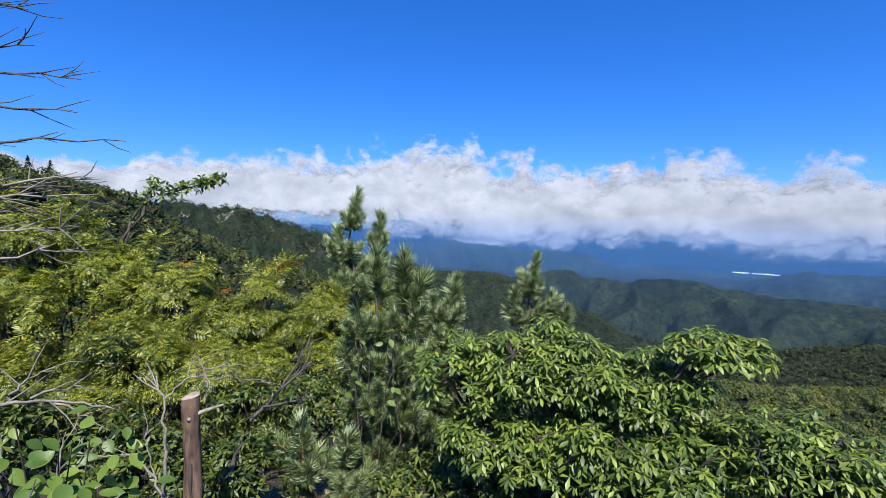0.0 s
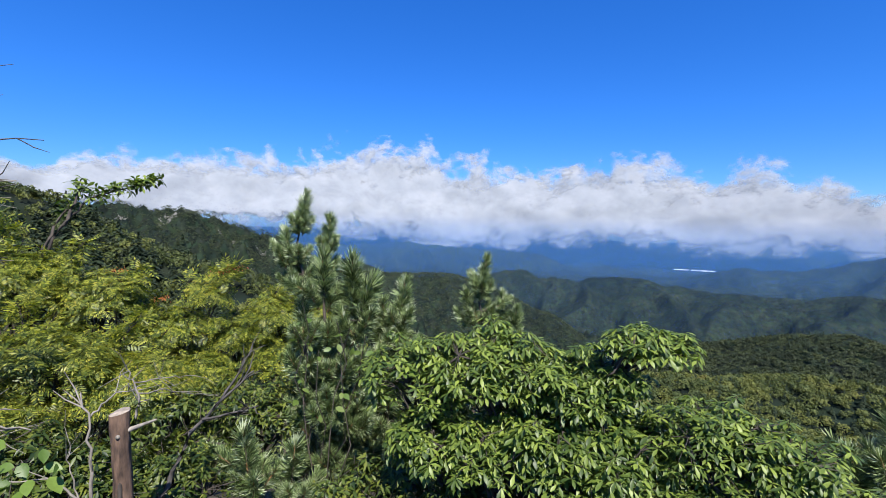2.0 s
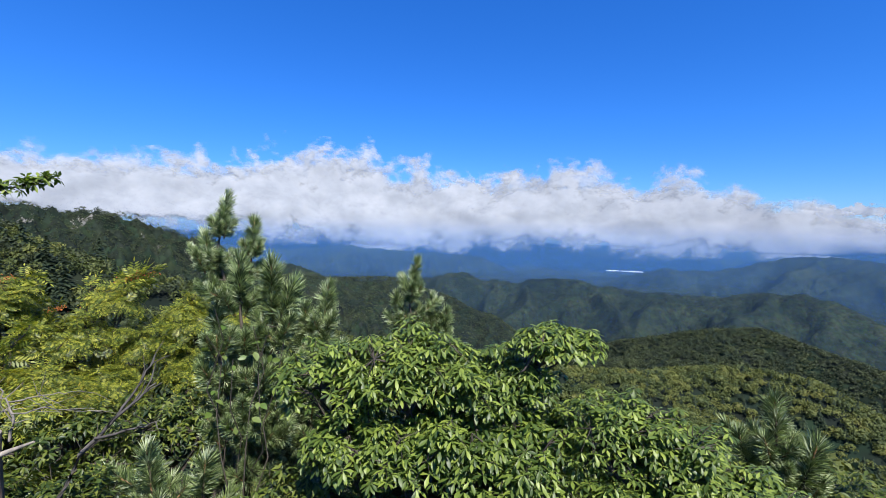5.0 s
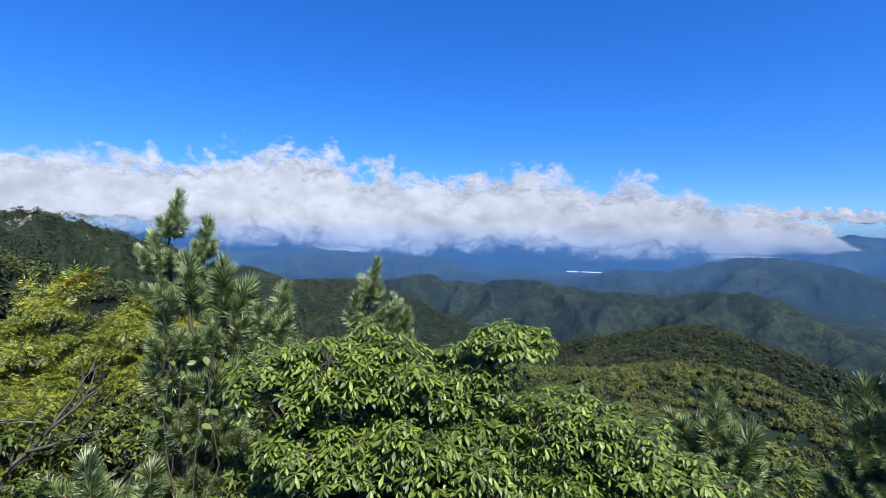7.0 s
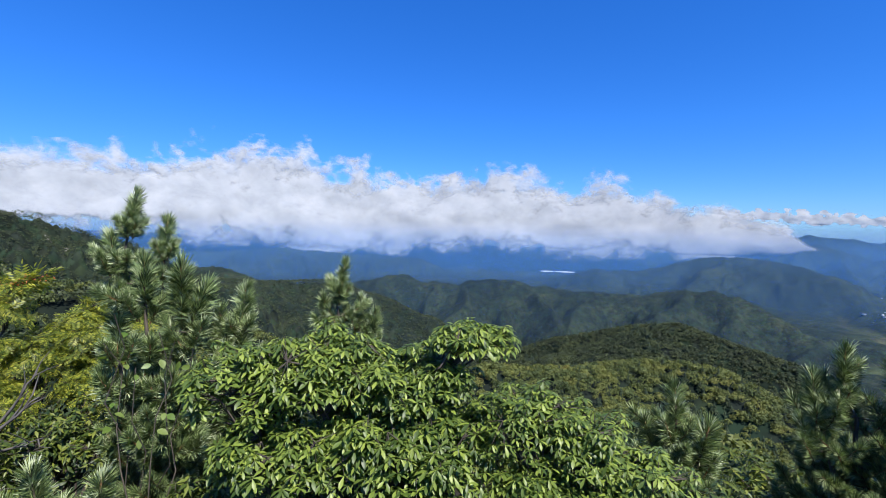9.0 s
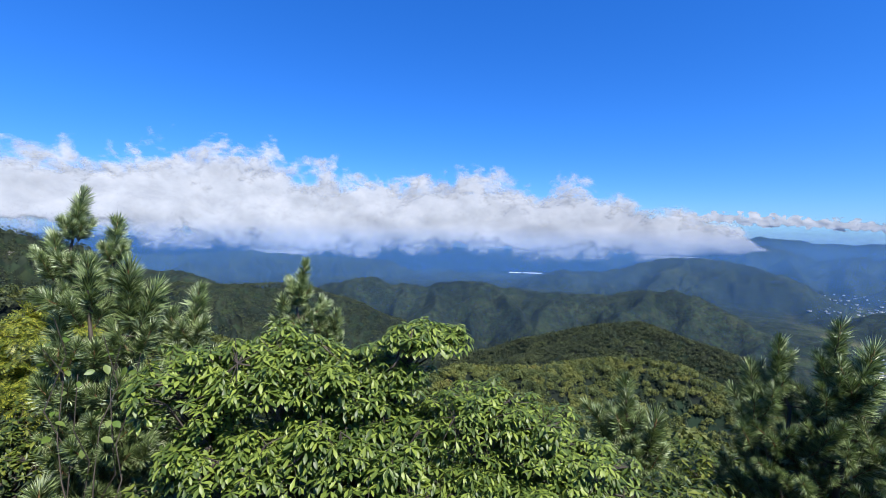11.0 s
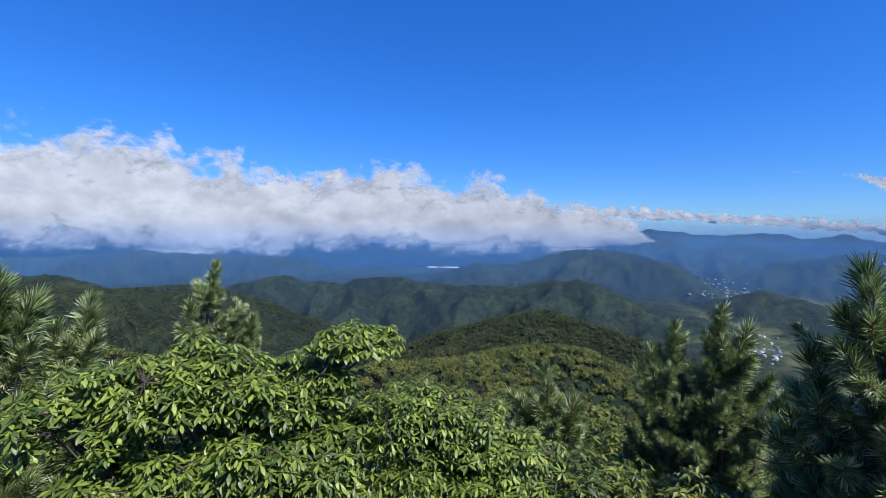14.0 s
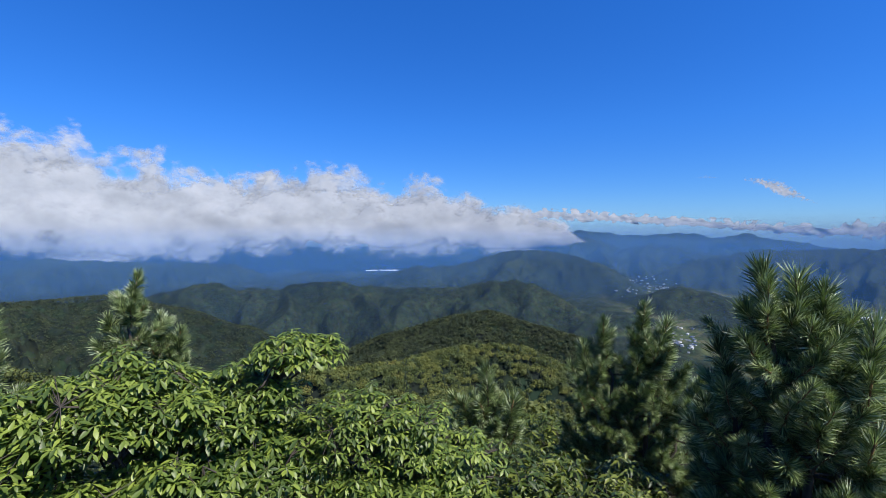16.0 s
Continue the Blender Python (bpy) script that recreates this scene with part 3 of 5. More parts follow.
cloud("cloud_wisp", "thin white wisp of cloud in the blue sky", [69.5, 71.5, 73.5, 76.5], [5.2, 4.6, 3.4, 2.2], [6.1, 5.9, 5.0, 3.2], 4300, 10, 0.9, 0.014, 33, step=0.08, rows=30, ragged=0.5)
cloud("cloud_wisp", "small faint wisp of cloud in the blue sky", [65.2, 66.6, 68.0], [5.7, 5.7, 5.6], [6.3, 6.4, 6.2], 4300, 8, 1.1, 0.02, 35, step=0.08, rows=24, ragged=0.5)


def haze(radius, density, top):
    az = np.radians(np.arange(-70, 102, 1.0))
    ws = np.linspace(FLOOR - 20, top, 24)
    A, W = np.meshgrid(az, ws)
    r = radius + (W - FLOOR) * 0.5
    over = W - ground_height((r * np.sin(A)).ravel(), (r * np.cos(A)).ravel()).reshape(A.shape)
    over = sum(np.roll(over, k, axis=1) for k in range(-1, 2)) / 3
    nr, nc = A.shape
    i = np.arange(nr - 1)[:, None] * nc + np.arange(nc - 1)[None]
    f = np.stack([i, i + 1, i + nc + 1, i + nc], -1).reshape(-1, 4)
    me = mesh_from("haze", np.stack([r * np.sin(A), r * np.cos(A), W], -1).reshape(-1, 3), f, haze_sheet_material("haze", density), True)
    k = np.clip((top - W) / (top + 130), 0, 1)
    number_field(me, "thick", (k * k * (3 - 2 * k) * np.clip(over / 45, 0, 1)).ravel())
    return tagged(new("haze", me), "blue-tinted sheet standing in for mountain haze", "haze", kind="structure")


# added sheets whose blue tint builds up with distance, in place of hazy air
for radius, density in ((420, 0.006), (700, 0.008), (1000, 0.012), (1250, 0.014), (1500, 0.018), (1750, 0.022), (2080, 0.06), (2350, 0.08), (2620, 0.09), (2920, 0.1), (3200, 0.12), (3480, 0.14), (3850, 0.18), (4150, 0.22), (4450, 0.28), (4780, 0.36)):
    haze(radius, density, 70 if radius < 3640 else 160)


# ---- far woods on the slopes ----
def crown_form(tris, seed, leaf=1.0):
    """A loose crown of small leafy triangles round an uneven body of unit height."""
    g = np.random.default_rng(seed)
    d = unit(g.normal(0, 1, (tris, 3)))
    d[:, 2] = np.abs(d[:, 2]) * 1.1 - 0.35
    lob = 0.78 + 0.3 * np.sin(d[:, 0] * 5 + seed) * np.cos(d[:, 1] * 4 + seed * 2) + g.normal(0, 0.06, tris)
    c = d * lob[:, None] * np.array([0.5, 0.5, 0.45]) + np.array([0, 0, 0.55])
    s = g.uniform(0.09, 0.17, tris) * leaf
    n = unit(d + np.array([0, 0, 0.15]) + g.normal(0, 0.07, (tris, 3)))
    T = frames(g.normal(0, 1, (tris, 3)), n)
    tv = np.array([(-1, -0.6, 0), (1, -0.6, 0), (0, 1.1, 0)])
    return strew(tv, np.array([[0, 1, 2]]), T, s, c)


def fine_crown(tris, seed):
    return crown_form(tris, seed, 0.52)


def spire_form(tris, seed):
    g = np.random.default_rng(seed)
    h = g.uniform(0.08, 1.0, tris)
    a = g.uniform(0, 2 * np.pi, tris)
    r = 0.33 * (1 - h) + 0.02
    rr = r * g.uniform(0.5, 1.1, tris)
    c = np.stack([rr * np.cos(a), rr * np.sin(a), h], -1)
    out = np.stack([np.cos(a), np.sin(a), np.full(tris, -0.35)], -1)
    T = frames(out, np.stack([np.cos(a) * 0.4, np.sin(a) * 0.4, np.ones(tris)], -1))
    tv = np.array([(-0.45, -0.8, 0), (0.45, -0.8, 0), (0, 0.9, 0)])
    return strew(tv, np.array([[0, 1, 2]]), T, 0.06 + 0.5 * r, c)


def woods(name, label, az, dist, count, height, tris, mat, form, seed, where=None):
    g = np.random.default_rng(seed)
    a = np.radians(g.uniform(az[0], az[1], count))
    d = np.sqrt(g.uniform(dist[0] ** 2, dist[1] ** 2, count))
    x, y = d * np.sin(a), d * np.cos(a)
    if where is not None:
        keep = where(x, y, g)
        x, y, d = x[keep], y[keep], d[keep]
    z = ground_height(x, y)
    vs, fs, n = [], [], 0
    kind = g.integers(0, 5, len(x))
    for k in range(5):
        tv, tf = form(tris, seed * 10 + k)
        m = kind == k
        ang = g.uniform(0, 6.3, m.sum())
        T = np.zeros((m.sum(), 3, 3))
        T[:, 0, 0], T[:, 0, 1], T[:, 1, 0], T[:, 1, 1], T[:, 2, 2] = np.cos(ang), -np.sin(ang), np.sin(ang), np.cos(ang), 1
        hs = g.uniform(height[0], height[1], m.sum())
        v, f = strew(tv, tf, T, hs, np.stack([x[m], y[m], z[m] - 0.1 * hs], -1))
        vs.append(v)
        fs.append(f + n)
        n += len(v)
    me = mesh_from(name, np.concatenate(vs), np.concatenate(fs), mat)
    return tagged(new(name, me), label, "woods", kind="stuff")


def patchy(scale, cut, seed):
    return lambda x, y, g: fbm(x / scale, y / scale, 2, seed) + g.normal(0, 0.18, len(x)) > cut


woods("spur_woods", "yellow-green scrubby woods on the near spur", (20, 68), (22, 60), 900, (1.2, 2.6), 150, M_hill, fine_crown, 41)
woods("spur_woods", "yellow-green broadleaf woods covering the near spur", (14, 64), (46, 205), 4600, (1.8, 3.8), 120, M_hill, fine_crown, 42)
woods("spur_firs", "dark narrow firs standing among the woods", (28, 58), (105, 185), 300, (2.0, 3.8), 90, M_fir, spire_form, 43)
woods("hillside_woods", "green and olive woods on the steep hillside", (-66, 4), (70, 190), 2600, (2.2, 4.4), 80, M_hill, fine_crown, 44)
woods("hillside_woods", "dark green woods on the steep hillside", (-66, 4), (70, 190), 1300, (2.4, 4.6), 80, M_knoll, fine_crown, 48)
woods("hillside_firs", "dark conifers scattered over the hillside", (-66, -6), (60, 190), 900, (4.5, 8.5), 100, M_fir, spire_form, 45, patchy(50, -0.05, 9))
woods("knoll_woods", "dense green woods on the wooded knoll", (18, 62), (300, 520), 15000, (2.6, 4.6), 20, M_knoll, crown_form, 46)
woods("crag_woods", "dark green woods clinging to the rocky ridge", (-48, -14), (610, 850), 16000, (1.6, 3.2), 14, M_knoll, crown_form, 49)
woods("ridge_woods", "dark green woods on the rounded ridge", (-16, 17), (820, 1060), 9000, (3.6, 6.2), 12, M_knoll, crown_form, 50)
woods("valley_woods", "dark green woods in the valley below the ridge", (-34, 22), (190, 820), 13000, (2.8, 5.0), 12, M_knoll, crown_form, 51)
woods("knoll_firs", "dark firs along the knoll's crest", (24, 58), (380, 500), 350, (6.0, 10.0), 50, M_fir, spire_form, 47, patchy(60, 0.1, 10))


# ---- leaves ----
def leaf_form(w, fold=0.06, droop=0.14):
    v = np.array([(0, 0, 0), (-w * 0.72, 0.3, fold), (0, 0.3, 0.0), (w * 0.72, 0.3, fold), (-w, 0.6, fold - droop * 0.35), (0, 0.6, -droop * 0.35), (w, 0.6, fold - droop * 0.35), (0, 1, -droop)])
    f = np.array([(0, 2, 1), (0, 3, 2), (1, 2, 5), (1, 5, 4), (2, 3, 6), (2, 6, 5), (4, 5, 7), (5, 6, 7)])
    return v, f


def pinnate_form(pairs=5):
    """A feathered leaf: a stalk with narrow leaflets in pairs and one at its end."""
    vs, fs, n = [], [], 0
    for k in range(pairs):
        t = 0.22 + 0.72 * k / pairs
        L = 0.30 * (0.75 + 0.5 * math.sin(math.pi * (k + 1) / (pairs + 1)))
        for s in (-1, 1):
            b = np.array([0, t, -0.10 * t * t])
            d = np.array([s * 0.86, 0.5, -0.12])
            p = np.array([-d[1], d[0], 0.0]) * 0.15
            vs += [b, b + d * L * 0.45 + p * L, b + d * L, b + d * L * 0.45 - p * L]
            fs += [(n, n + 1, n + 2), (n, n + 2, n + 3)]
            n += 4
    vs += [(0, 0.92, -0.085), (0.045, 1.06, -0.11), (0, 1.22, -0.15), (-0.045, 1.06, -0.11)]
    fs += [(n, n + 1, n + 2), (n, n + 2, n + 3)]
    n += 4
    vs += [(-0.006, 0, 0), (0.006, 0, 0), (0, 1.0, -0.10)]
    fs += [(n, n + 1, n + 2)]
    return np.array(vs, float), np.array(fs)


def whorl_leaf(w=0.16):
    """An obovate leaf, widest past its middle, folded along the midrib and bending down at its tip."""
    t = np.array([0.12, 0.36, 0.6, 0.8, 0.93])
    b = w * np.array([0.18, 0.62, 1.0, 0.7, 0.3])
    c = 0.03 - 0.2 * (t - 0.3) ** 2
    v = np.concatenate([[(0, 0, 0)], np.stack([-b, t, c + 0.2 * b], -1), np.stack([0 * t, t, c], -1), np.stack([b, t, c + 0.2 * b], -1), [(0, 1.0, -0.09)]])
    f = [(0, 6, 1), (0, 11, 6), (5, 10, 16), (10, 15, 16)]
    for k in range(1, 5):
        f += [(k, k + 5, k + 6), (k, k + 6, k + 1), (k + 5, k + 10, k + 11), (k + 5, k + 11, k + 6)]
    return v, np.array(f)


WHORL = whorl_leaf()
PLAIN = (np.array([(0, 0, 0), (-0.17, 0.45, 0.05), (0, 0.45, -0.02), (0.17, 0.45, 0.05), (0, 1, -0.14)]), np.array([(0, 2, 1), (0, 3, 2), (1, 2, 4), (2, 3, 4)]))


def broad_form(w):
    """A broad pointed leaf in six stations, folded along its midrib."""
    t = np.array([0, 0.14, 0.32, 0.52, 0.72, 0.88, 1.0])
    b = w * np.array([0.05, 0.62, 0.95, 1.0, 0.72, 0.34, 0.0])
    c = -0.16 * t * t
    v = np.concatenate([np.stack([-b, t, c + 0.22 * b], -1), np.stack([0 * t, t, c], -1), np.stack([b, t, c + 0.22 * b], -1)])
    k = np.arange(6)
    f = np.concatenate([np.stack([k, k + 7, k + 8], -1), np.stack([k, k + 8, k + 1], -1), np.stack([k + 7, k + 14, k + 15], -1), np.stack([k + 7, k + 15, k + 8], -1)])
    return v, f


BROAD = broad_form(0.3)
SMALL = leaf_form(0.22)
FEATHER = pinnate_form()


def ball_points(lobe, count, g, shell=0.55):
    """Twig ends in an uneven rounded lobe, most of them in its outer and upper part."""
    x, y, z, rx, ry, rz = lobe
    d = unit(g.normal(0, 1, (count, 3)))
    d[:, 2] = np.where(d[:, 2] < -0.35, -d[:, 2], d[:, 2])
    r = 1 - shell * g.uniform(0, 1, count) ** 2
    r = r * (0.86 + 0.22 * np.sin(d[:, 0] * 6 + x * 9) * np.cos(d[:, 1] * 5 + d[:, 2] * 4 + y * 7))
    return np.array([x, y, z]) + d * r[:, None] * np.array([rx, ry, rz]), d


def shrub(name, label, base, lobes, leaf, size, mat, single=0, single_mat=None, seed=1, per_tip=6, bark=None, density=1.0, group="", droop=0.55, twig=0.16, single_name="leaf", category="shrub", berries=(), patch=0.16, gaps=-0.24, flat=False):
    """A leafy shrub: stems from the base into each lobe, twigs to the twig ends, whorls of leaves on them."""
    g = np.random.default_rng(seed)
    gx, gy = base
    gz = ground_at(gx, gy)
    root = thing(name, label, category, group, (gx, gy, gz))
    O = np.array([gx, gy, gz])
    fine = Tubes(3)
    P, A, N, S, own, stems = [], [], [], [], [], []
    for k, lobe in enumerate(lobes):
        c = np.array(lobe[:3])
        R = np.array(lobe[3:6])
        tubes = Tubes(5)
        stem = bend(O + np.append(g.normal(0, 0.05, 2), -0.05), c - np.array([0, 0, R[2] * 0.3]), 0.06, 7, 0.035)
        thick = 0.012 + 0.007 * R.max()
        tubes.add(stem - O, np.linspace(thick * 1.5, thick * 0.6, 7))
        count = int(density * 190 * (R[0] * R[1] + R[0] * R[2] + R[1] * R[2]) / 0.12)
        tips, out = ball_points(lobe, count, g)
        clump = fbm((tips[:, 0] + tips[:, 2] * 0.7) / patch, (tips[:, 1] * 0.8 - tips[:, 2] * 1.7) / patch, 2, seed)
        tips, out = tips[clump > gaps], out[clump > gaps]
        hubs = [c + np.clip(g.normal(0, 0.3, 3), -0.55, 0.55) * R for _ in range(max(4, count // 14))]
        for h in hubs:
            tubes.add(bend(stem[4 + g.integers(0, 3)], h, 0.02, 5, 0.05) - O, np.linspace(thick * 0.6, 0.0035, 5))
        hubs = np.array(hubs)
        stems.append(part("stem", tubes.mesh("stem", bark or M_bark), root))
        for p, o in zip(tips, out):
            near = hubs[np.argmin(((hubs - p) ** 2).sum(1))]
            d = unit(p - near)
            start = p - d * min(np.linalg.norm(p - near), twig + g.uniform(0, 0.15))
            if g.uniform() < 0.45:
                fine.add(np.stack([start, p]) - O, (0.0026, 0.0012))
            ax = unit(d * 0.6 + o * 0.4 + np.array([0, 0, 0.55]) + g.normal(0, 0.2, 3))
            side = unit(np.cross(ax, g.normal(0, 1, 3)))
            other = np.cross(ax, side)
            m = per_tip + g.integers(-1, 2)
            ph = g.uniform(0, 6.3) + np.arange(m) * 6.283 / m + g.normal(0, 0.22, m)
            lift = g.uniform(-droop, 0.45, m)
            if flat:
                ax = unit(o * 0.3 + np.array([0, -0.05, 1.0]) + g.normal(0, 0.2, 3))
                side = unit(np.cross(ax, g.normal(0, 1, 3)))
                other = np.cross(ax, side)
                lift = g.uniform(-0.6, 0.12) + g.normal(0, 0.1, m)
            dirs = unit(np.cos(ph)[:, None] * side + np.sin(ph)[:, None] * other + ax * lift[:, None] + np.array([0, 0, -0.15]))
            P.append(p - ax * g.uniform(0, 0.008 if flat else 0.05, m)[:, None])
            A.append(dirs)
            N.append(unit(ax + np.array([0, 0, 0.5]) + g.normal(0, 0.12 if flat else 0.28, (m, 3))))
            S.append(size * g.uniform(0.65, 1.15) * g.uniform(0.85, 1.1, m))
            own.append(np.full(m, k))
    P, A, N, S, own = (np.concatenate(a) for a in (P, A, N, S, own))
    T = frames(A, N)
    part("brushwood", fine.mesh("brushwood", bark or M_bark), root, kind="stuff")
    for b in berries:
        k = 34
        tv = np.array([(1, 0, 0), (-1, 0, 0), (0, 1, 0), (0, -1, 0), (0, 0, 1), (0, 0, -1)], float)
        tf = np.array([(0, 2, 4), (2, 1, 4), (1, 3, 4), (3, 0, 4), (2, 0, 5), (1, 2, 5), (3, 1, 5), (0, 3, 5)])
        at = np.array(b) + g.normal(0, 1, (k, 3)) * np.array([0.035, 0.035, 0.012])
        v, f = strew(tv, tf, np.repeat(np.eye(3)[None], k, 0), g.uniform(0.0045, 0.0065, k), at - O)
        part("berry_cluster", mesh_from("berry_cluster", v, f, M_berry, True), root, "flat cluster of orange-red berries", "stuff")
    pick = np.zeros(len(P), bool)
    if single:
        near = np.argsort(np.linalg.norm(P - np.array([0.1, 0.2, 1.3]), axis=1))[: single * 3]
        pick[near[:: 3]] = True
        me = mesh_from(single_name, leaf[0], leaf[1], single_mat, True)
        for k in np.where(pick)[0]:
            ob = part(single_name, me, stems[own[k]])
            ob.matrix_basis = Matrix.Translation(P[k] - O) @ Matrix(T[k]).to_4x4() @ Matrix.Scale(S[k], 4)
    rest = PLAIN if leaf is SMALL else leaf
    v, f = strew(rest[0], rest[1], T[~pick], S[~pick], P[~pick] - O)
    part("foliage", mesh_from("foliage", v, f, mat, True), root, kind="stuff")
    return root


# ---- pines ----
def tuft_mesh(seed, n=165, length=0.084, run=0.125, wide=0.029):
    """A shoot's end: needles in bundles of three, standing off the stem like a bottle brush."""
    g = np.random.default_rng(seed)
    s = g.uniform(-run, 0.03, n)
    a = g.uniform(0, 2 * np.pi, n)
    lean = np.interp(s, [-run, -0.03, 0.03], [1.05, 0.85, 0.32]) + g.normal(0, 0.2, n)
    d = np.stack([np.sin(lean) * np.cos(a), np.sin(lean) * np.sin(a), np.cos(lean)], -1)
    L = length * g.uniform(0.75, 1.1, n)
    tv, tf = [(0, 0, 0)], []
    for k, (sx, sz) in enumerate(((0.0, 0.10), (-0.17, -0.06), (0.16, -0.07))):
        c, m = np.array([sx, 1.0 - 0.05 * k, sz]), len(tv)
        tv += [c * 0.5 + np.array([2 * wide, 0, 0.012]), c]
        tf += [(0, m, m + 1)]
    tv, tf = np.array(tv, float), np.array(tf)
    v, f = strew(tv, tf, frames(d, g.normal(0, 1, (n, 3))), L, np.stack([s * 0, s * 0, s], -1))
    t = Tubes(5)
    t.add([(0, 0, -run - 0.01), (0, 0, -0.02), (0, 0, 0.03), (0, 0, 0.045)], (0.0045, 0.0045, 0.004, 0.0012))
    tv2, tf2 = t.v[0], t.f[0]
    mi = np.concatenate([np.zeros(len(f)), np.ones(len(tf2))])
    return mesh_from("needle_tuft", np.concatenate([v, tv2]), [f, tf2 + len(v)], [M_needle, M_shoot], False, mi)


TUFTS = [tuft_mesh(900 + k) for k in range(8)]
FULL_TUFTS = [tuft_mesh(950 + k, 135, 0.094, 0.15, 0.025) for k in range(5)]


def pine(label, base, leaders, spread, seed, low=0.2, tufts=TUFTS, size=1.0, gap=0.2, limit=290, fill=1.0, group="mountain pines among the shrubs", shape=0.75):
    """A bushy mountain pine: leaders, whorls of upswept branches, and needle tufts at every shoot's end."""
    g = np.random.default_rng(seed)
    gx, gy = base
    gz = ground_at(gx, gy)
    O = np.array([gx, gy, gz])
    root = thing("pine_tree", label, "pine tree", group, (gx, gy, gz))
    spots = []
    for li, top in enumerate(leaders):
        top = np.array(top, float) - np.array([0, 0, 0.07])
        H = np.linalg.norm(top - O)
        line = bend(O - np.array([0, 0, 0.08]), top, 0.0, 9, 0.012)
        trunk = Tubes(7)
        trunk.add(line - O, np.linspace(0.012 + 0.012 * H, 0.005, 9))
        stem_ob = part("trunk", trunk.mesh("trunk", M_pinebark), root)
        ax = unit(line[-1] - line[-2])
        spots.append((top, ax, 1.3, stem_ob))
        spots.append((top - ax * 0.10, unit(ax + g.normal(0, 0.1, 3)), 1.15, stem_ob))
        h = H - 0.2
        turn = g.uniform(0, 6.3)
        while h > H * low:
            t = h / H
            c = np.array([np.interp(t, np.linspace(0, 1, 9), line[:, k]) for k in range(3)])
            reach = max(0.10, spread * min(1.0, ((H - h) / (H * 0.75)) ** shape))
            for b in range(g.integers(3, 6)):
                turn += 2.4
                R = reach * g.uniform(0.65, 1.1)
                out = np.array([math.cos(turn), math.sin(turn), 0])
                end = c + out * R + np.array([0, 0, R * g.uniform(0.15, 0.45)])
                mid = c + out * R * 0.55 + np.array([0, 0, R * 0.08])
                ln = np.stack([c, (c + mid) / 2, mid, (mid + end) / 2 + out * R * 0.05, end])
                limbs = Tubes(5)
                limbs.add(ln - O, np.linspace(0.005 + 0.012 * R, 0.0035, 5))
                tip = unit(end - ln[-2] + np.array([0, 0, 0.02]))
                mine = [(end, tip, 1.0)]
                n = int(fill * (0.1 + R / 0.22) + g.uniform(0, 0.6))
                for q in range(n):
                    s = g.uniform(0.3, 0.98)
                    p = np.array([np.interp(s, np.linspace(0, 1, 5), ln[:, k]) for k in range(3)])
                    dv = unit(tip * 0.9 + out * 0.3 + g.normal(0, 0.42, 3) + np.array([0, 0, 0.4]))
                    e = p + dv * g.uniform(0.1, 0.18)
                    limbs.add(np.stack([p, e]) - O, (0.003, 0.003))
                    mine.append((e, dv, g.uniform(0.8, 1.0)))
                limb_ob = part("branch", limbs.mesh("branch", M_pinebark), root)
                spots += [(*m, limb_ob) for m in mine]
            h -= gap * g.uniform(0.8, 1.2)
    spots.sort(key=lambda s: np.linalg.norm(s[0] - np.array([0.1, 0, 1.6])))
    joined_v, joined_f, joined_m, n = [], [], [], 0
    for k, (p, d, s, holder) in enumerate(spots):
        q = Vector(d).to_track_quat("Z", "Y").to_matrix().to_4x4() @ pose(0, 0, 0, 0, 0, g.uniform(0, 360))
        m = Matrix.Translation(p - O) @ q @ Matrix.Scale(size * s * g.uniform(0.85, 1.12), 4)
        me = tufts[g.integers(0, len(tufts))]
        if k < limit:
            part("needle_tuft", me, holder).matrix_basis = m
        else:
            co = np.empty(len(me.vertices) * 3, dtype=np.float32)
            me.vertices.foreach_get("co", co)
            mm = np.array(m)
            joined_v.append(co.reshape(-1, 3) @ mm[:3, :3].T + mm[:3, 3])
            tri = [tuple(p.vertices) for p in me.polygons if len(p.vertices) == 3]
            joined_f.append(np.array(tri) + n)
            n += len(me.vertices)
    if joined_v:
        part("needles", mesh_from("needles", np.concatenate(joined_v), np.concatenate(joined_f), M_needle), root, kind="stuff")
    return root


PINE = "bushy blue-green mountain pine rising among leafy shrubs"
pine(PINE, (-1.40, 4.2), [(-1.44, 4.27, 1.85), (-1.22, 4.33, 1.62), (-1.60, 4.22, 1.50)], 0.32, 61, low=0.4, fill=0.9, shape=1.0, gap=0.21)
pine("dense mountain pine with orange-brown shoots and vine leaves", (-0.75, 2.75), [(-0.81, 2.70, 1.40), (-0.64, 2.74, 1.37), (-0.54, 2.76, 1.24), (-0.92, 2.66, 1.16)], 0.28, 62, low=0.42, fill=0.9, shape=1.0, gap=0.2)
pine(PINE, (-0.38, 3.0), [(-0.34, 2.95, 1.22), (-0.47, 2.9, 1.08)], 0.22, 63, low=0.3)
pine("low shaded mountain pine spreading in front of shrubs", (-0.85, 2.35), [(-0.85, 2.3, 0.42), (-1.12, 2.3, 0.48)], 0.3, 64, low=0.3)
pine("small mountain pine whose top stands above the azalea", (0.30, 4.1), [(0.29, 4.08, 1.29), (0.44, 4.02, 0.97), (0.12, 4.06, 0.98), (0.56, 3.98, 0.84)], 0.26, 65, low=0.3, fill=1.0)
pine("small mountain pine below the spur's edge", (2.40, 2.42), [(2.41, 2.42, 0.6), (2.52, 2.26, 0.38), (2.24, 2.48, 0.38)], 0.34, 66, low=0.2, tufts=FULL_TUFTS)
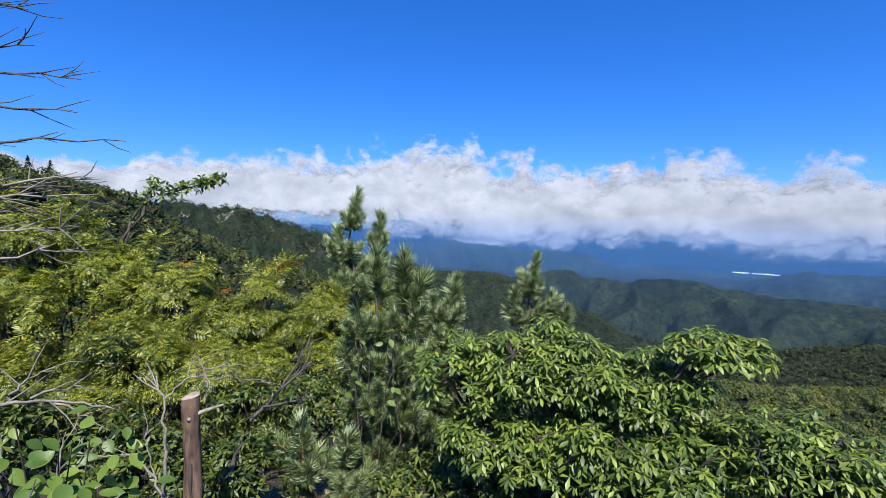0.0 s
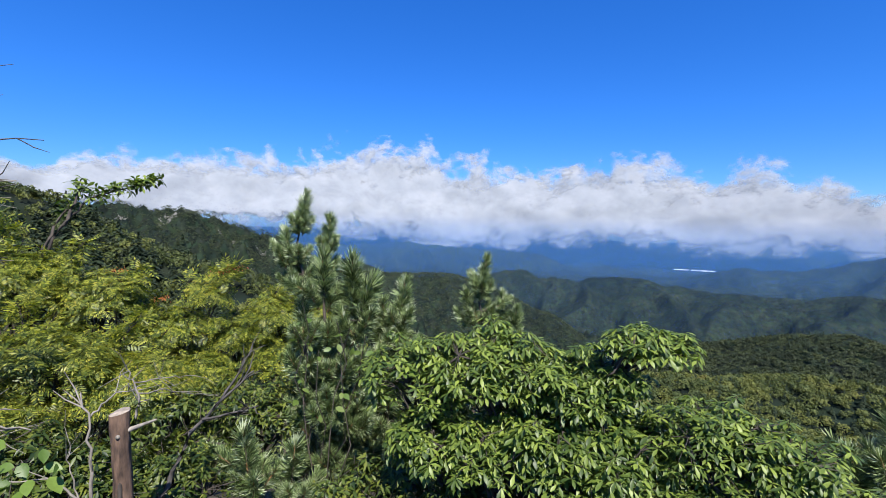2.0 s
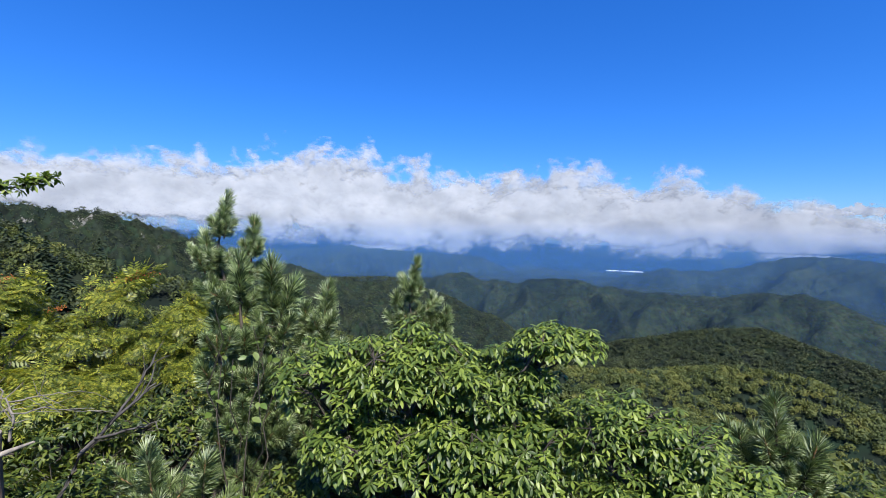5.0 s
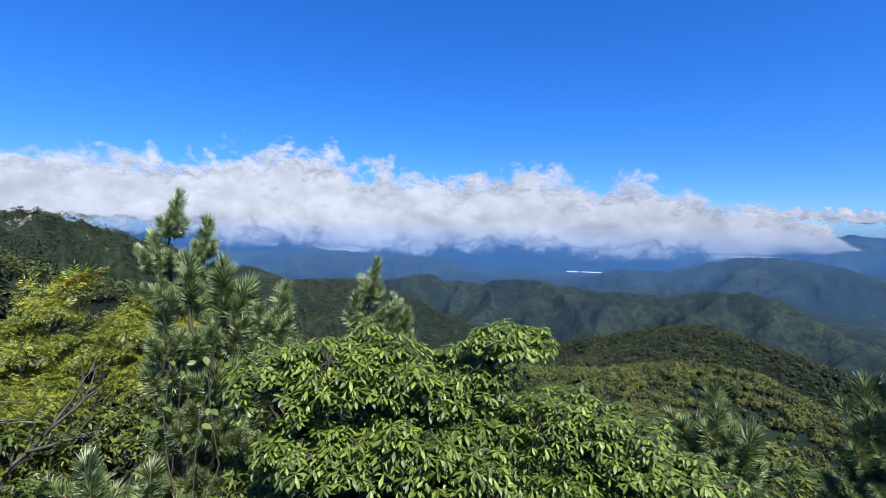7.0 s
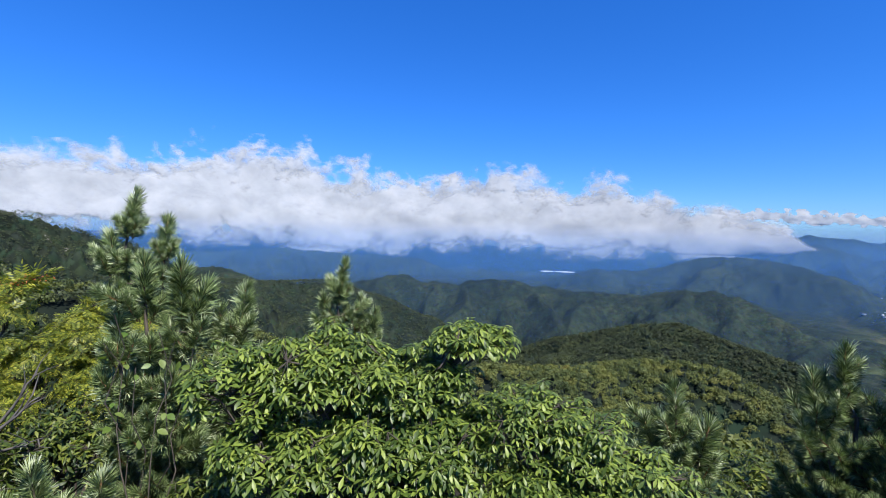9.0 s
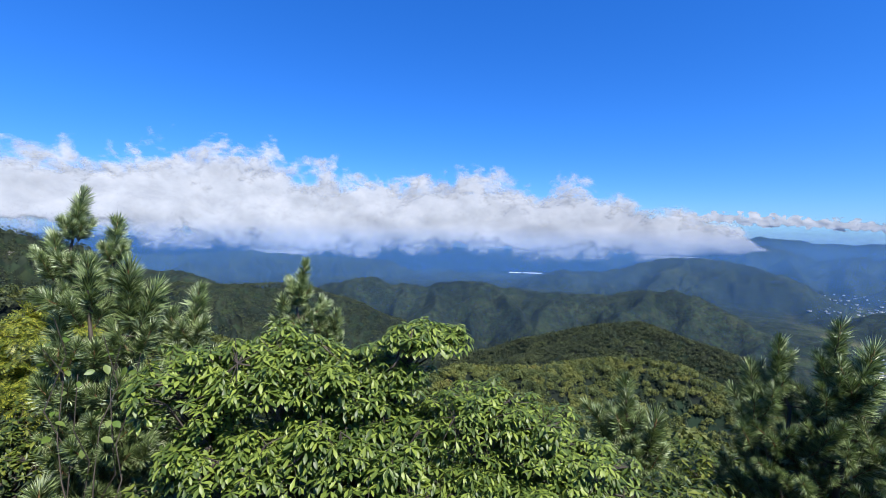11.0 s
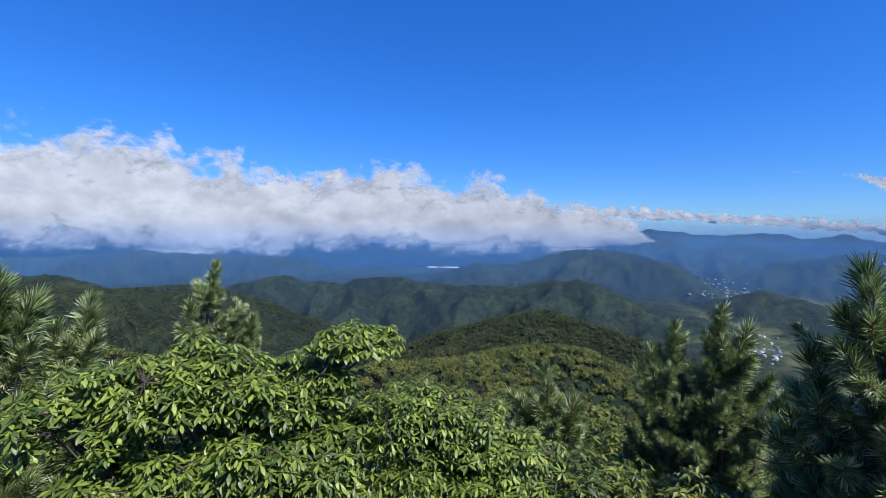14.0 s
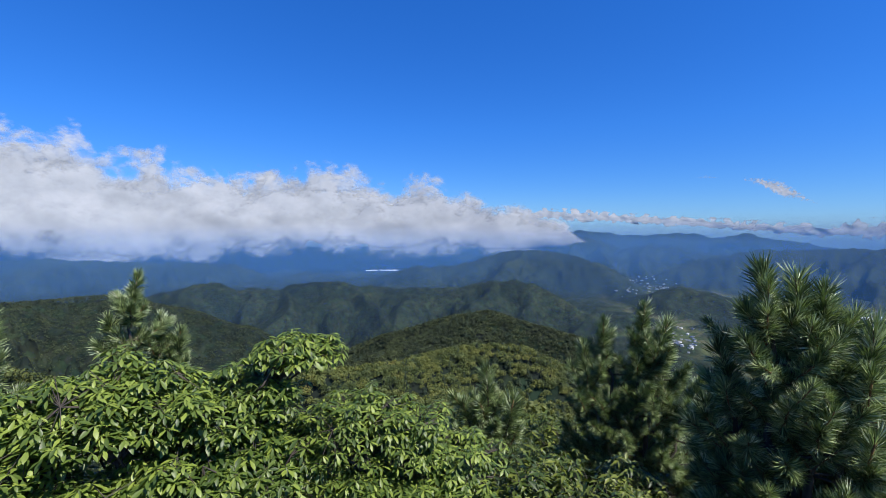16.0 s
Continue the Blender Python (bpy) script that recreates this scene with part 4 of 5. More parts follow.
pine("mountain pine with a dark bent top and open crown", (3.45, 1.85), [(3.54, 1.82, 1.06), (3.37, 2.07, 0.9), (3.25, 2.17, 0.72), (3.60, 1.68, 0.93), (3.63, 1.43, 0.56)], 0.42, 67, low=0.25, tufts=FULL_TUFTS)
pine("large dense mountain pine with long dark green needles", (2.72, 0.58), [(2.64, 0.73, 1.46), (2.69, 0.61, 1.43), (2.72, 0.52, 1.40), (2.58, 0.88, 1.08), (2.76, 0.36, 1.24)], 0.42, 68, low=0.2, tufts=FULL_TUFTS)


# ---- broadleaf shrubs ----
shrub("azalea_bush", "spreading royal azalea with whorls of fresh green leaves", (0.45, 2.15), [
    (-0.15, 2.05, 0.86, 0.32, 0.26, 0.24), (0.18, 2.02, 0.94, 0.32, 0.28, 0.22), (0.50, 1.98, 0.88, 0.30, 0.28, 0.20), (0.80, 1.88, 1.09, 0.24, 0.18, 0.09), (0.70, 1.93, 0.90, 0.2, 0.2, 0.12),
    (0.42, 1.88, 0.62, 0.34, 0.26, 0.25), (0.70, 1.82, 0.60, 0.34, 0.26, 0.24), (-0.08, 1.95, 0.60, 0.26, 0.2, 0.2), (0.16, 1.9, 0.58, 0.26, 0.2, 0.22)], WHORL, 0.048, M_azalea, 290, M_azalea_one, seed=71, density=3.0, per_tip=5, flat=True)
shrub("azalea_bush", "low royal azalea sloping down with bright leaves", (1.15, 1.75), [
    (1.02, 1.72, 0.74, 0.26, 0.24, 0.20), (1.22, 1.60, 0.70, 0.24, 0.22, 0.18), (1.40, 1.45, 0.58, 0.22, 0.2, 0.18), (1.0, 1.58, 0.45, 0.3, 0.22, 0.22), (1.25, 1.40, 0.42, 0.26, 0.2, 0.2)], WHORL, 0.042, M_azalea, 290, M_azalea_one, seed=72, density=3.2, per_tip=5, flat=True)
shrub("azalea_bush", "shaded lower part of an azalea thicket", (0.3, 1.7), [
    (0.02, 1.74, 0.26, 0.3, 0.2, 0.16), (0.5, 1.62, 0.36, 0.36, 0.22, 0.24), (0.85, 1.5, 0.3, 0.3, 0.2, 0.2)], WHORL, 0.052, M_azalea, 0, None, seed=73, density=1.6, per_tip=5, flat=True)

ROWAN = "rowan shrub with yellow-green feathered leaves"
rowans = "rowan shrubs on the slope"
shrub("rowan_shrub", ROWAN, (-2.75, 3.0), [(-2.85, 2.95, 1.12, 0.36, 0.34, 0.3), (-2.5, 3.1, 1.0, 0.34, 0.3, 0.26), (-2.65, 2.9, 0.6, 0.45, 0.35, 0.34)], FEATHER, 0.09, M_rowan, seed=81, per_tip=5, density=0.95, patch=0.2, gaps=-0.06, group=rowans)
shrub("rowan_shrub", ROWAN, (-3.4, 2.75), [(-3.3, 2.75, 1.4, 0.34, 0.34, 0.26), (-3.3, 2.6, 0.95, 0.4, 0.35, 0.34), (-3.1, 2.5, 0.5, 0.4, 0.3, 0.3)], FEATHER, 0.09, M_rowan, seed=82, per_tip=5, density=0.95, patch=0.2, gaps=-0.06, group=rowans)
shrub("rowan_shrub", "rowan shrub with orange berries above feathered leaves", (-2.1, 3.5), [(-1.95, 3.5, 0.98, 0.2, 0.2, 0.14), (-2.2, 3.35, 0.75, 0.36, 0.3, 0.24), (-1.8, 3.55, 0.62, 0.34, 0.3, 0.24), (-2.05, 3.3, 0.35, 0.5, 0.35, 0.3)], FEATHER, 0.09, M_rowan, seed=83, per_tip=5, density=0.95, patch=0.2, gaps=-0.06, group=rowans, berries=[(-1.78, 3.56, 1.19), (-1.86, 3.5, 1.16), (-2.2, 3.3, 0.98), (-2.45, 3.2, 1.2)])
shrub("rowan_shrub", ROWAN, (-1.5, 3.75), [(-1.5, 3.7, 0.78, 0.34, 0.3, 0.2), (-1.2, 3.8, 0.7, 0.3, 0.3, 0.2), (-1.4, 3.6, 0.4, 0.4, 0.3, 0.3)], FEATHER, 0.09, M_rowan, seed=84, per_tip=5, density=0.95, patch=0.2, gaps=-0.06, group=rowans)
shrub("rowan_shrub", ROWAN, (-2.35, 2.5), [(-2.3, 2.45, 0.75, 0.4, 0.3, 0.26), (-1.95, 2.6, 0.55, 0.36, 0.3, 0.26), (-2.4, 2.2, 0.4, 0.4, 0.3, 0.3)], FEATHER, 0.095, M_rowan, seed=85, per_tip=5, density=0.95, patch=0.2, gaps=-0.06, group=rowans)
UNDER = "dense leafy undergrowth in green and yellow-green"
shrub("leafy_shrub", UNDER, (-1.6, 2.6), [(-1.65, 2.55, 0.35, 0.45, 0.3, 0.3), (-1.25, 2.75, 0.3, 0.4, 0.3, 0.34), (-1.5, 2.2, 0.2, 0.45, 0.3, 0.25)], SMALL, 0.05, M_under, seed=86, per_tip=7, density=1.1)
shrub("leafy_shrub", UNDER, (-2.2, 1.9), [(-2.1, 1.95, 0.42, 0.4, 0.3, 0.26), (-1.75, 2.0, 0.3, 0.4, 0.3, 0.26), (-2.2, 1.65, 0.62, 0.3, 0.25, 0.22), (-1.75, 1.75, 0.1, 0.4, 0.3, 0.22)], SMALL, 0.05, M_under, seed=87, per_tip=7, density=1.1)
shrub("leafy_shrub", UNDER, (-0.9, 3.3), [(-0.95, 3.3, 0.5, 0.4, 0.3, 0.3), (-0.5, 3.4, 0.35, 0.4, 0.3, 0.3)], SMALL, 0.055, M_under, seed=88, per_tip=7, density=0.9)
shrub("leafy_shrub", "leafy shrub filling the slope behind pines", (1.3, 3.0), [(1.0, 3.0, 0.1, 0.5, 0.4, 0.34), (1.6, 2.8, -0.05, 0.5, 0.4, 0.34), (2.0, 2.3, 0.0, 0.4, 0.4, 0.3)], SMALL, 0.055, M_under, seed=89, per_tip=7, density=0.7)
shrub("leafy_shrub", "low leafy undergrowth at the path's edge", (1.75, 1.35), [(1.7, 1.35, 0.3, 0.34, 0.3, 0.26), (2.05, 1.5, 0.2, 0.34, 0.3, 0.26), (1.95, 1.05, 0.25, 0.34, 0.3, 0.26), (2.3, 1.2, 0.2, 0.3, 0.3, 0.26)], SMALL, 0.05, M_under, seed=90, per_tip=7, density=1.0)
shrub("leafy_shrub", "low leafy undergrowth below the azalea bushes", (0.2, 1.35), [(0.05, 2.1, 0.22, 0.36, 0.3, 0.26), (0.5, 2.2, 0.2, 0.36, 0.3, 0.26), (-0.35, 2.1, 0.22, 0.36, 0.3, 0.24), (-0.1, 1.4, 0.1, 0.4, 0.25, 0.2), (0.45, 1.3, 0.1, 0.4, 0.25, 0.2), (0.95, 1.2, 0.12, 0.36, 0.25, 0.2), (-0.7, 1.75, 0.12, 0.4, 0.3, 0.22)], SMALL, 0.05, M_under, seed=91, per_tip=7, density=1.0)
for n, (x, y) in enumerate(((3.0, 3.0), (3.7, 2.9), (3.4, 4.1), (4.5, 3.6), (4.6, 5.0), (5.8, 4.6), (2.2, 3.6), (5.2, 2.9), (6.6, 6.2), (7.6, 5.2), (2.0, 5.2), (3.6, 6.4))):
    z = ground_at(x, y)
    shrub("leafy_shrub", "rounded green shrub on the falling slope", (x, y), [(x, y, z + 0.55, 0.5, 0.5, 0.4), (x + 0.35, y - 0.3, z + 0.4, 0.4, 0.4, 0.34)], SMALL, 0.08, M_under, seed=150 + n, per_tip=7, density=0.24, group="shrubs on the falling slope")


# ---- a young tree above the rowans ----
def sprig(name, label, lines, leaf, size, mat, per, seed, category="shrub", group="", bark=None, start=0.45, step=0.035, rad=0.008):
    """Long shoots from the ground up, with whorls of leaves on short twigs along their upper part."""
    g = np.random.default_rng(seed)
    O = np.array([lines[0][0][0], lines[0][0][1], ground_at(*lines[0][0][:2])])
    root = thing(name, label, category, group, O)
    P, A, N, S = [], [], [], []
    for pts in lines:
        p = np.array(pts, float)
        if len(p[0]) == 3 and pts is lines[0]:
            p[0] = O
        s = np.linspace(0, len(p) - 1, len(p) * 5)
        q = np.stack([np.interp(s, np.arange(len(p)), p[:, k]) for k in range(3)], -1)
        q[1:-1] = (q[:-2] + 2 * q[1:-1] + q[2:]) / 4 + g.normal(0, 0.004, (len(q) - 2, 3))
        t = Tubes(5)
        t.add(q - O, np.linspace(rad, 0.0025, len(q)))
        run = np.linalg.norm(np.diff(q, axis=0), axis=1).sum()
        for u in np.arange(start, 1.0001, step / run * 1.0):
            c = np.array([np.interp(u, np.linspace(0, 1, len(q)), q[:, k]) for k in range(3)])
            d = unit(g.normal(0, 1, 3) + np.array([0, 0, 0.7]))
            e = c + d * g.uniform(0.02, 0.12) * (1.25 - u)
            t.add(np.stack([c, e]) - O, (0.0028, 0.0015))
            ax = unit(d + np.array([0, 0, 0.6]))
            side = unit(np.cross(ax, g.normal(0, 1, 3)))
            other = np.cross(ax, side)
            ph = g.uniform(0, 6.3) + np.arange(per) * 6.283 / per + g.normal(0, 0.25, per)
            A.append(unit(np.cos(ph)[:, None] * side + np.sin(ph)[:, None] * other + ax * g.uniform(-0.35, 0.5, per)[:, None]))
            P.append(np.repeat(e[None], per, 0))
            N.append(unit(ax + np.array([0, 0, 0.5]) + g.normal(0, 0.25, (per, 3))))
            S.append(size * g.uniform(0.65, 1.15, per))
        part("stem", t.mesh("stem", bark or M_bark), root)
    P, A, N, S = (np.concatenate(k) for k in (P, A, N, S))
    v, f = strew(leaf[0], leaf[1], frames(A, N), S, P - O)
    part("foliage", mesh_from("foliage", v, f, mat, True), root, kind="stuff")
    return root


sprig("young_tree", "slender young tree with a leafy arching top branch", [
    [(-3.15, 3.0, 0), (-3.1, 3.1, 1.0), (-2.95, 3.25, 1.48), (-2.80, 3.38, 1.74), (-2.60, 3.55, 1.83), (-2.45, 3.66, 1.90)],
    [(-3.05, 3.15, 1.2), (-3.0, 3.3, 1.55), (-2.88, 3.42, 1.82)],
    [(-2.92, 3.27, 1.52), (-2.84, 3.3, 1.72), (-2.86, 3.36, 1.86)]], WHORL, 0.07, M_azalea, 6, 101, "tree", start=0.62, step=0.022, rad=0.014)
ROWAN_SHOOT = "tall rowan shoot with feathered yellow-green leaves"
sprig("rowan_shoot", "rowan shoot with yellow leaves turning orange-red", [
    [(-2.12, 3.2, 0), (-2.1, 3.3, 0.6), (-2.02, 3.42, 0.95), (-1.88, 3.54, 1.14), (-1.76, 3.6, 1.2)],
    [(-2.06, 3.36, 0.8), (-2.12, 3.42, 1.02), (-2.08, 3.46, 1.12)]], FEATHER, 0.13, M_rowan, 4, 102, group=rowans, start=0.6, step=0.05, rad=0.012)
for n, (x, y, top, dx) in enumerate(((-2.5, 3.2, 1.22, 0.1), (-2.35, 3.35, 1.05, -0.08), (-2.75, 2.95, 1.42, 0.12), (-2.95, 2.85, 1.55, -0.05), (-3.2, 2.75, 1.68, 0.1), (-3.4, 2.6, 1.78, 0.0), (-1.65, 3.7, 1.0, 0.1), (-1.35, 3.8, 0.98, -0.05), (-2.2, 2.75, 0.95, 0.1), (-2.55, 2.6, 1.05, -0.1), (-2.9, 2.35, 1.2, 0.1))):
    sprig("rowan_shoot", ROWAN_SHOOT, [[(x, y, 0), (x + dx * 0.2, y + 0.05, top * 0.5), (x + dx * 0.6, y + 0.02, top * 0.85), (x + dx * 1.6, y + 0.08, top)], [(x + dx * 0.4, y, top * 0.7), (x - dx * 0.6, y + 0.1, top * 0.92)]], FEATHER, 0.125, M_rowan, 3, 130 + n, group=rowans, start=0.5, step=0.05, rad=0.009)


# ---- post and dead wood ----
def post():
    x, y, top = -1.285, 1.64, 0.85
    gz = ground_at(x, y)
    root = thing("wooden_post", "sawn-off brown log post with peeling bark", "post", at=(x, y, gz))
    g = np.random.default_rng(5)
    rows, sides = 22, 18
    a = np.arange(sides) * 2 * np.pi / sides
    h = np.linspace(-0.1, top - gz, rows)
    lump = 0.002 * np.sin(2 * a[None] + h[:, None] * 9) + 0.0026 * np.sin(3 * a[None] - h[:, None] * 14 + 1) + g.normal(0, 0.0012, (rows, sides))
    r = 0.036 - 0.003 * (h[:, None] / (top - gz)) + lump
    v = np.stack([r * np.cos(a), r * np.sin(a), np.broadcast_to(h[:, None], r.shape) + np.where(np.arange(rows)[:, None] == rows - 1, 0.006 * np.cos(a - 0.6)[None], 0)], -1)
    i = np.arange(rows - 1)[:, None] * sides + np.arange(sides)[None]
    j = np.arange(rows - 1)[:, None] * sides + (np.arange(sides)[None] + 1) % sides
    f = np.stack([i, j, j + sides, i + sides], -1).reshape(-1, 4)
    part("log", mesh_from("log", v.reshape(-1, 3), f, M_post, True), root, "brown bark with dark hollows")
    ring = v[-1]
    c = ring.mean(0)
    cap = np.concatenate([ring, ring * 0.93 + c * 0.07 + np.array([0, 0, 0.003]), [c + np.array([0, 0, 0.004])]])
    k = np.arange(sides)
    n = (k + 1) % sides
    part("sawn_top", mesh_from("sawn_top", cap, [np.stack([k, n, n + sides, k + sides], -1), np.stack([k + sides, n + sides, np.full(sides, 2 * sides)], -1)], M_cut), root, "pale sawn end grain")
    stub = Tubes(7)
    stub.add([(0.02, 0.0, top - gz - 0.075), (0.06, 0.01, top - gz - 0.06), (0.09, 0.02, top - gz - 0.05), (0.12, 0.03, top - gz - 0.04)], (0.010, 0.008, 0.006, 0.004))
    part("branch_stub", stub.mesh("branch_stub", M_dead), root, "grey barkless stub")
    knot = Tubes(8)
    knot.add([(0.010, -0.028, top - gz - 0.085), (0.012, -0.0355, top - gz - 0.084), (0.012, -0.0365, top - gz - 0.084)], (0.009, 0.007, 0.001))
    part("knot", knot.mesh("knot", M_dead), root, "white cut knot")
    hollow = Tubes(8)
    hollow.add([(0.010, -0.028, top - gz - 0.40), (0.012, -0.0305, top - gz - 0.34), (0.014, -0.0305, top - gz - 0.28), (0.015, -0.028, top - gz - 0.23)], (0.003, 0.008, 0.008, 0.002))
    part("hollow", hollow.mesh("hollow", M_bark), root, "dark rotten hollow")
    return root


post()


def dead_branch(label, lines, mat, rad=0.006, twigs=5, seed=1):
    """A dry branch: a main line and forks, each with a few bare twigs."""
    g = np.random.default_rng(seed)
    a = np.array(lines[0][0], float)
    root = thing("dead_branch", label, "branch", "dead branches round the post", a)
    for n, pts in enumerate(lines):
        t = Tubes(5)
        p = np.array(pts, float)
        s = np.linspace(0, len(p) - 1, len(p) * 4)
        q = np.stack([np.interp(s, np.arange(len(p)), p[:, k]) for k in range(3)], -1)
        q[1:-1] += g.normal(0, 0.004, (len(q) - 2, 3))
        r = rad * (1.0 if n == 0 else 0.6)
        t.add(q - a, np.linspace(r, r * 0.3, len(q)))
        limb = part("limb" if n == 0 else "fork", t.mesh("limb", mat), root)
        for _ in range(twigs):
            shoot = Tubes(5)
            k = g.integers(len(q) // 4, len(q) - 1)
            d = unit(unit(q[min(k + 1, len(q) - 1)] - q[k - 1]) + g.normal(0, 0.6, 3))
            e = q[k] + d * g.uniform(0.05, 0.16)
            shoot.add(np.stack([q[k], (q[k] + e) / 2 + g.normal(0, 0.006, 3), e]) - a, (r * 0.4, r * 0.3, r * 0.12))
            part("twig", shoot.mesh("twig", mat), limb)
    return root


BLEACHED = "bleached grey dead branch with bare twigs by the post"
dead_branch(BLEACHED, [[(-1.33, 1.52, 0.38), (-1.33, 1.55, 0.62), (-1.37, 1.60, 0.80), (-1.42, 1.62, 0.93)], [(-1.38, 1.61, 0.84), (-1.33, 1.66, 0.91), (-1.24, 1.72, 0.93)]], M_dead, 0.008, 4, 1)
dead_branch(BLEACHED, [[(-1.27, 1.70, 0.80), (-1.25, 1.70, 0.88), (-1.29, 1.71, 0.96), (-1.33, 1.72, 1.02)], [(-1.26, 1.70, 0.90), (-1.17, 1.76, 0.89), (-1.05, 1.82, 0.85)], [(-1.28, 1.71, 0.94), (-1.18, 1.75, 0.95), (-1.08, 1.8, 0.94)]], M_dead, 0.0055, 7, 2)
dead_branch(BLEACHED, [[(-1.30, 1.53, 0.45), (-1.38, 1.52, 0.60), (-1.44, 1.5, 0.66), (-1.55, 1.44, 0.68)], [(-1.36, 1.53, 0.56), (-1.42, 1.55, 0.70), (-1.40, 1.57, 0.80)]], M_dead, 0.0055, 4, 3)
dead_branch("pale forked dead limb lying over the shrubs", [[(-1.85, 1.22, 0.86), (-1.73, 1.30, 0.93), (-1.62, 1.40, 0.91), (-1.50, 1.50, 0.84)], [(-1.68, 1.35, 0.93), (-1.60, 1.43, 0.95), (-1.55, 1.48, 0.92)], [(-1.66, 1.37, 0.92), (-1.58, 1.42, 0.86), (-1.55, 1.45, 0.82)], [(-1.72, 1.31, 0.94), (-1.70, 1.34, 1.0), (-1.64, 1.4, 1.02)]], M_dead, 0.009, 3, 4)
dead_branch("short bleached stick rising from broad leaves", [[(-1.54, 1.26, 0.45), (-1.55, 1.32, 0.68), (-1.52, 1.36, 0.76)], [(-1.55, 1.32, 0.68), (-1.58, 1.38, 0.80)]], M_dead, 0.009, 1, 5)
dead_branch("dark crooked dead bough behind the post", [[(-1.35, 1.95, 0.30), (-1.2, 1.95, 0.62), (-1.05, 2.0, 0.78), (-0.95, 2.05, 0.88)], [(-1.15, 1.96, 0.68), (-1.0, 1.95, 0.72), (-0.9, 1.98, 0.74)], [(-1.1, 1.98, 0.73), (-1.0, 2.05, 0.9), (-0.98, 2.1, 0.98)]], M_deaddark, 0.012, 4, 6)


def dead_tree():
    g = np.random.default_rng(12)
    x, y = -2.36, 1.42
    gz = ground_at(x, y)
    O = np.array([x, y, gz])
    root = thing("dead_tree", "bare dead conifer with thin grey drooping twigs", "dead tree", at=O)
    t = Tubes(8)
    t.add(bend(O - np.array([0, 0, 0.1]), (x - 0.05, y - 0.02, 2.9), 0, 9, 0.006) - O, np.linspace(0.05, 0.012, 9))
    part("trunk", t.mesh("trunk", M_deaddark), root)
    ends = [((-1.88, 1.78, 2.16), 1), ((-1.91, 1.79, 2.02), 1), ((-1.80, 1.92, 1.92), 1), ((-1.97, 1.66, 2.26), 1), ((-1.87, 1.86, 1.74), 0), ((-1.90, 1.80, 1.66), 0), ((-1.94, 1.80, 1.52), 0), ((-2.0, 1.76, 1.60), 1), ((-1.88, 1.84, 1.70), 1), ((-1.96, 1.82, 1.42), 0), ((-2.02, 1.7, 2.42), 1)]
    for e, dark in ends:
        e = np.array(e)
        s = np.array([x, y, e[2] - g.uniform(0.06, 0.14)])
        q = bend(s, e, 0.02, 9, 0.012)
        b = Tubes(5)
        b.add(q - O, np.linspace(0.009, 0.0018, 9))
        for _ in range(15 if not dark else 9):
            k = g.integers(2, 8)
            d = unit(unit(e - s) * 1.0 + g.normal(0, 0.45, 3))
            w = q[k] + d * g.uniform(0.06, 0.2)
            b.add(np.stack([q[k], (q[k] + w) / 2 + g.normal(0, 0.006, 3), w]) - O, (0.0028, 0.0022, 0.001))
        part("branch", b.mesh("branch", M_deaddark if dark else M_dead), root)


dead_tree()


# ---- broad leaves and a vine ----
def leafy_plant(name, label, category, base, ends, leaf, size, mat, per, seed, spread=0.06):
    """Soft stems with single broad leaves along their upper part."""
    g = np.random.default_rng(seed)
    O = np.array([*base, ground_at(*base)]) if len(base) == 2 else np.array(base)
    root = thing(name, label, category, at=O)
    me = mesh_from("leaf", leaf[0], leaf[1], mat, True)
    for e in ends:
        q = bend(O, e, 0.05, 8, 0.03)
        t = Tubes(5)
        t.add(q - O, np.linspace(0.005, 0.002, 8))
        part("stem", t.mesh("stem", M_bark), root)
        for k in range(per):
            s = g.uniform(0.62, 1.0)
            p = np.array([np.interp(s, np.linspace(0, 1, 8), q[:, c]) for c in range(3)]) + g.normal(0, spread, 3) * np.array([1, 1, 0.5])
            d = unit(np.array([*(g.normal(0, 1, 2) + np.array([0.25, -0.45])), g.uniform(-0.8, 0.1)]))
            T = frames(d, unit(np.array([0.2, -0.35, 0.9]) + g.normal(0, 0.4, 3)))
            ob = part("leaf", me, root)
            ob.matrix_basis = Matrix.Translation(p - O) @ Matrix(T).to_4x4() @ Matrix.Scale(size * g.uniform(0.7, 1.15), 4)
    return root


leafy_plant("broadleaf_plant", "low plant with broad fresh green leaves", "plant", (-1.42, 1.28), [(-1.40, 1.07, 0.99), (-1.33, 1.13, 0.96), (-1.28, 1.18, 0.90), (-1.33, 1.06, 0.84), (-1.29, 1.08, 0.80), (-1.26, 1.12, 0.82), (-1.45, 1.0, 0.92), (-1.36, 1.2, 0.88), (-1.5, 1.05, 0.80)], BROAD, 0.062, M_broad_one, 26, 111, 0.075)
leafy_plant("climbing_vine", "pale-leaved vine climbing through the pine", "vine", (-0.8, 2.5), [(-0.88, 2.52, 1.12), (-0.69, 2.55, 1.02), (-0.60, 2.5, 0.98), (-0.78, 2.5, 0.85), (-0.92, 2.5, 0.98), (-0.5, 2.45, 0.95)], BROAD, 0.052, M_vine_one, 6, 112, 0.05)


